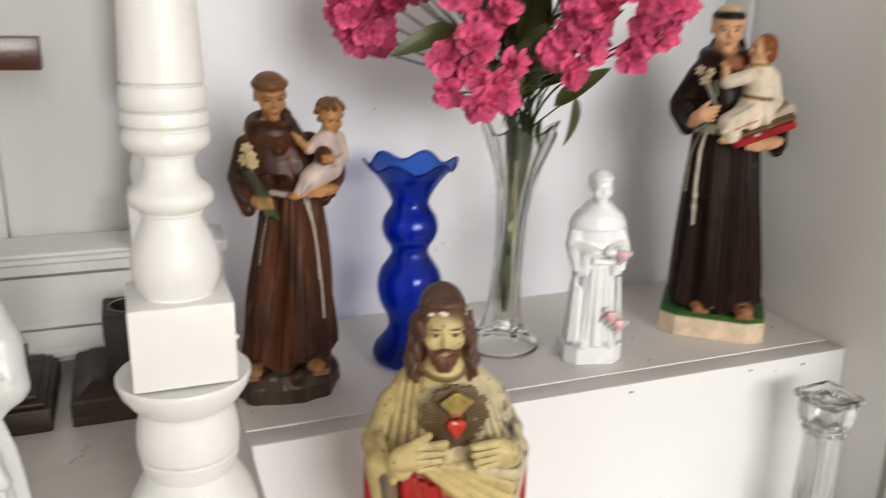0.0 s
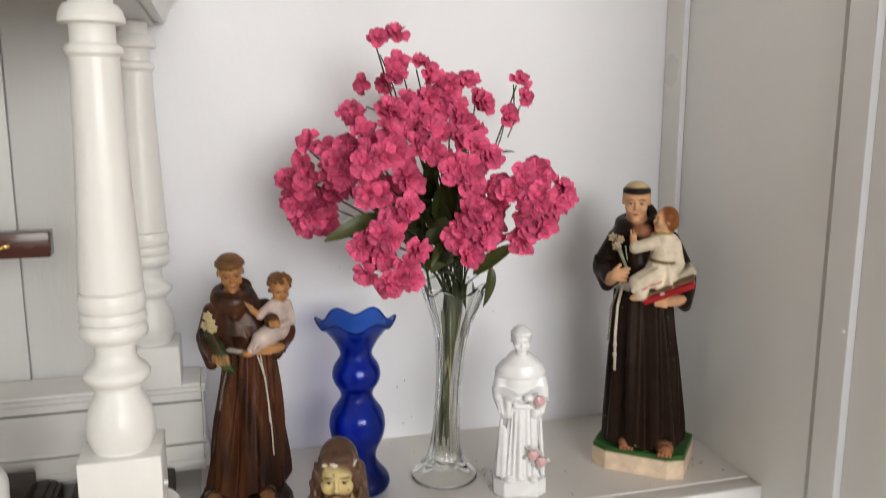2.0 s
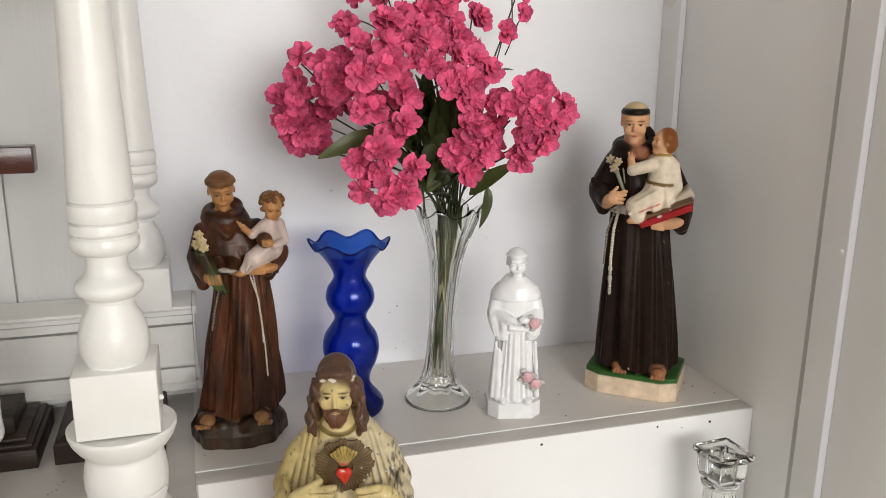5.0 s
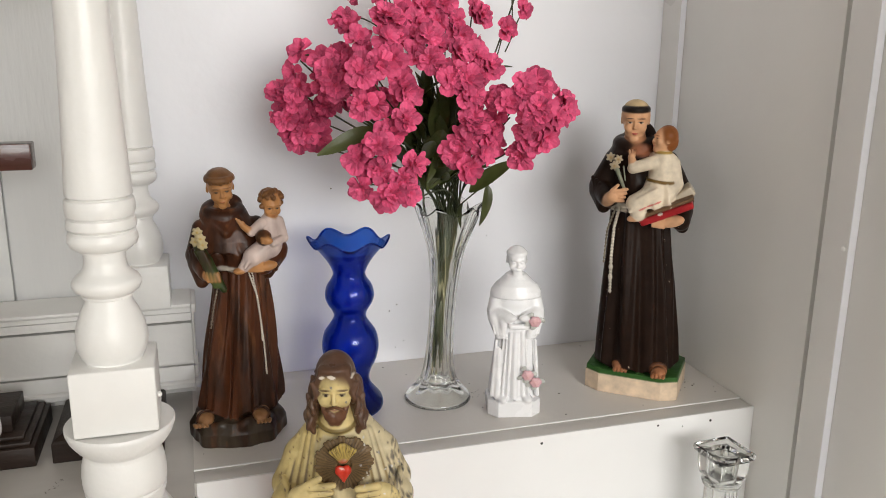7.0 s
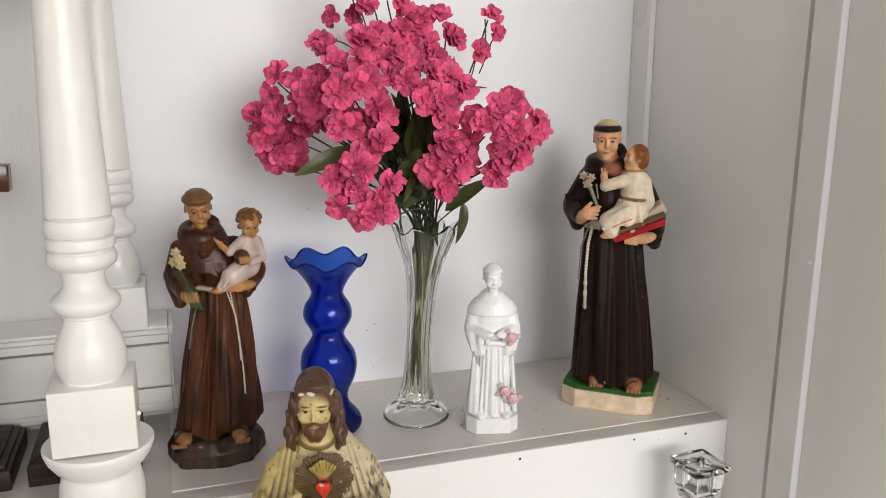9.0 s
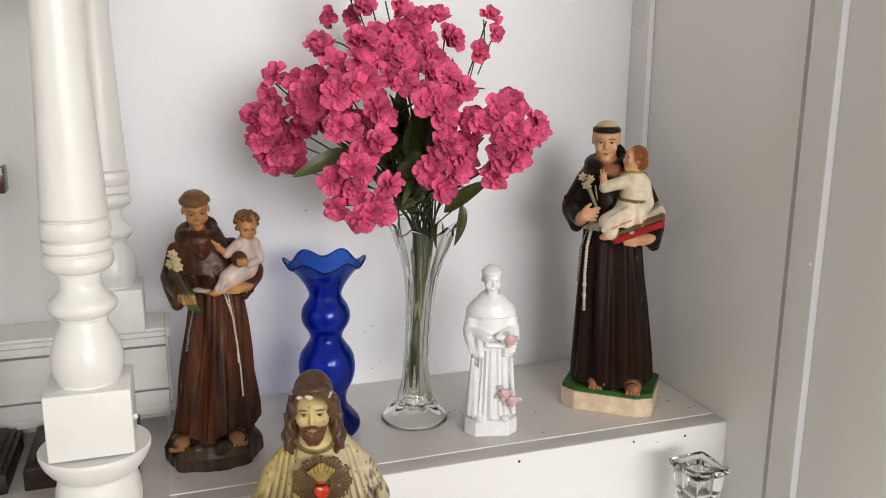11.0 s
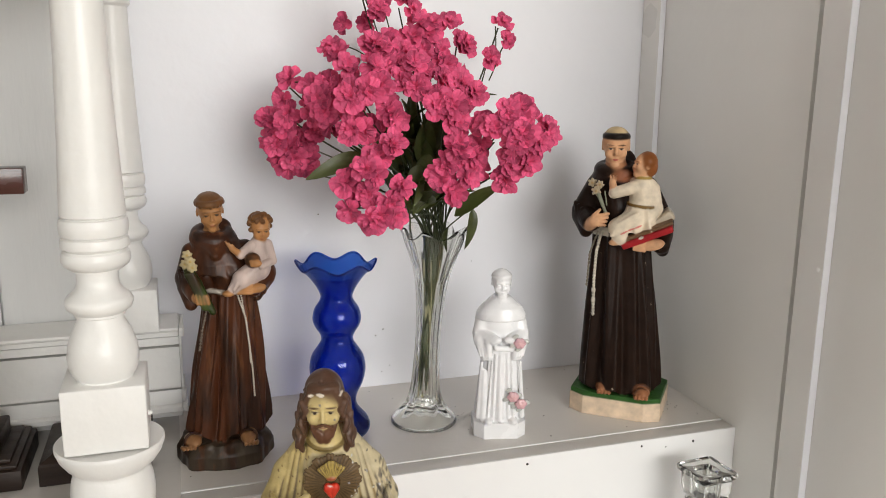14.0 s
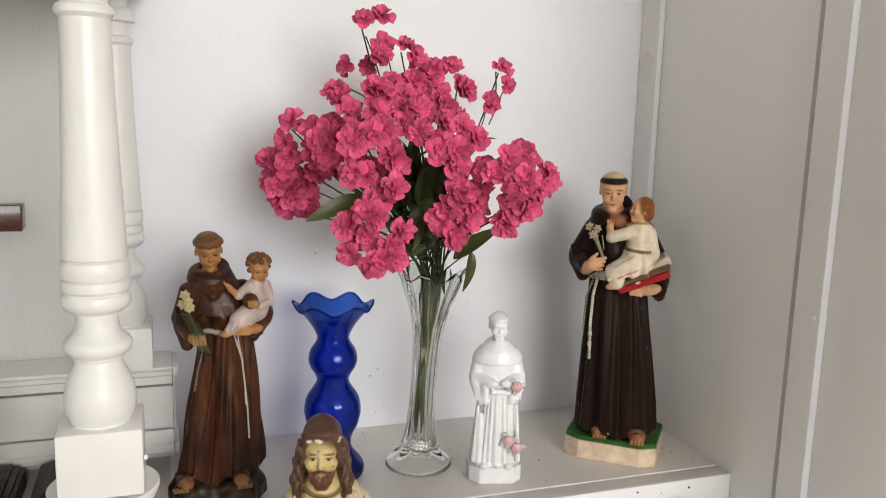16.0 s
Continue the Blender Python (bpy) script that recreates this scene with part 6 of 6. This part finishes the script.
# ---- dark wooden candle holders ----
def candle_holder(x, y, rz):
    t = thing("candle_holder", (x, y, SHELF), "dark stained wooden candle holder with a broad square base", "candle holder", rz=rz)
    h = 0.0465
    bm = bmesh.new()
    def sq(r, z):
        out = []
        for k in range(40):
            a = 2 * math.pi * k / 40
            s = r / max(abs(math.cos(a)), abs(math.sin(a)))
            out.append(bm.verts.new((s * math.cos(a), s * math.sin(a), z)))
        return out
    def circle(r, z):
        return [bm.verts.new((r * math.cos(2 * math.pi * k / 40), r * math.sin(2 * math.pi * k / 40), z)) for k in range(40)]
    def skin(rows, mesh):
        for a, b in zip(rows, rows[1:]):
            for k in range(40):
                mesh.faces.new((a[k], a[(k + 1) % 40], b[(k + 1) % 40], b[k]))
        mesh.faces.new(rows[0][::-1])
        mesh.faces.new(rows[-1])
        return mesh
    part("base", skin([sq(h - 0.001, 0), sq(h, 0.001), sq(h, 0.0185), sq(h - 0.0012, 0.0205), sq(h - 0.004, 0.0222), sq(h - 0.009, 0.0245), sq(h - 0.014, 0.0285), sq(h - 0.018, 0.0298), sq(h - 0.021, 0.0300)], bm), DARK_WOOD, t, smooth=20)
    bm = bmesh.new()
    rows = [sq(0.021, 0.0302), sq(0.021, 0.0740), sq(0.0202, 0.0750), circle(0.0165, 0.0750), circle(0.0158, 0.0742), circle(0.0155, 0.055)]
    skin(rows, bm)
    part("socket_block", bm, DARK_WOOD, t, smooth=50)
    part("socket_ring", lathe([(0.0168, 0.0748), (0.0170, 0.0756), (0.0160, 0.0758), (0.0157, 0.0748)], 40, close=False), DULL_METAL, t, "dull metal ring in the socket")


candle_holder(-0.0095, 0.653, 0)


# ---- crucifix beside them ----
def crucifix():
    t = thing("altar_crucifix", (-0.152, 0.653, SHELF), "polished red-brown wooden crucifix on a dark stepped foot", "crucifix")
    foot = part("foot", box((-0.083, -0.047, 0), (0.083, 0.047, 0.0185), 0.0014), DARK_WOOD, t, "dark stained stepped wooden foot")
    part("step", box((-0.0795, -0.0435, 0.0186), (0.0795, 0.0435, 0.0225), 0.0014), DARK_WOOD, foot)
    part("step", box((-0.0740, -0.0380, 0.0226), (0.0740, 0.0380, 0.0265), 0.0014), DARK_WOOD, foot)
    part("plinth", box((-0.0640, -0.0280, 0.0266), (0.0640, 0.0280, 0.0420), 0.0012), DARK_WOOD, foot)
    part("upright", box((-0.0105, -0.010, 0.0422), (0.0105, 0.010, 0.36), 0.0012), RED_WOOD, t)
    part("arm", box((0.0107, -0.010, 0.2545), (0.100, 0.010, 0.2770), 0.0010), RED_WOOD, t)
    part("arm", box((-0.100, -0.010, 0.2545), (-0.0107, 0.010, 0.2770), 0.0010), RED_WOOD, t)
    g = Figure()
    c = (0.72, 0.46, 0.15)
    g.limb((0, -0.016, 0.14), (0, -0.018, 0.222), 0.005, 0.009, c)
    g.ball((0, -0.019, 0.256), (0.008, 0.009, 0.011), c)
    for q in (-1, 1):
        g.limb((0.009 * q, -0.017, 0.234), (0.036 * q, -0.0145, 0.249), 0.0042, 0.0028, c)
        g.limb((0.036 * q, -0.0145, 0.249), (0.060 * q, -0.0125, 0.263), 0.0028, 0.0017, c)
        g.ball((0.0645 * q, -0.0122, 0.2655), (0.0040, 0.0020, 0.0024), c, 0.001, (0, -18 * q, 0))
        for i in range(3):
            g.limb((0.0650 * q, -0.0125, 0.2645 + 0.0010 * i), (0.0690 * q, -0.0125, 0.2652 + 0.0014 * i), 0.0008, 0.0006, c, 0.0004)
    part("brass_figure", g.mesh(0.0011), BRASS, t, "small polished brass figure")


crucifix()


# ---- dirt and specks that lie on the shelf and stick to the wall ----
def specks():
    rnd = random.Random(5)
    bm = bmesh.new()
    def crumb(x, y, z, s, normal):
        m = Matrix.Translation((x, y, z)) @ pose(0, 0, 0, 90 if normal == "y" else 0, 0, 0) @ Matrix.Diagonal((s * rnd.uniform(0.7, 1.6), s * rnd.uniform(0.7, 1.3), s * 0.4, 1))
        bmesh.ops.create_icosphere(bm, subdivisions=1, radius=1, matrix=m)
    for x, z in ((0.219, 1.3035), (0.292, 1.165), (0.283, 1.158), (0.40, 1.24), (0.455, 1.16), (0.345, 1.21), (0.30, 1.12), (0.29, 1.113)):
        crumb(x, BACK - 0.0004, z, 0.0007, "y")
    for i in range(60):
        k = rnd.random()
        if k < 0.35:
            x, y = rnd.gauss(0.345, 0.012), rnd.gauss(0.640, 0.012)
        elif k < 0.6:
            x, y = rnd.gauss(0.590, 0.010), rnd.gauss(0.615, 0.02)
        else:
            x, y = rnd.uniform(0.07, 0.6), rnd.uniform(0.57, 0.75)
        crumb(x, y, SHELF + 0.0002, rnd.uniform(0.0003, 0.0009), "z")
    for i in range(26):
        crumb(rnd.uniform(-0.16, 0.05), rnd.gauss(0.730, 0.004), SHELF + 0.0002, rnd.uniform(0.0004, 0.0012), "z")
    for i in range(28):
        u = rnd.random()
        crumb(-0.056 + 0.014 * u + rnd.gauss(0, 0.0016), 0.556 + 0.022 * u + rnd.gauss(0, 0.0022), SHELF + 0.0001, rnd.uniform(0.0002, 0.0006), "z")
    ob = new("dirt_specks", mesh_of(bm, 80))
    ob.data.materials.append(DIRT)
    tagged(ob, "scattered specks of dirt on shelf and wall", "dirt", kind="stuff")


specks()
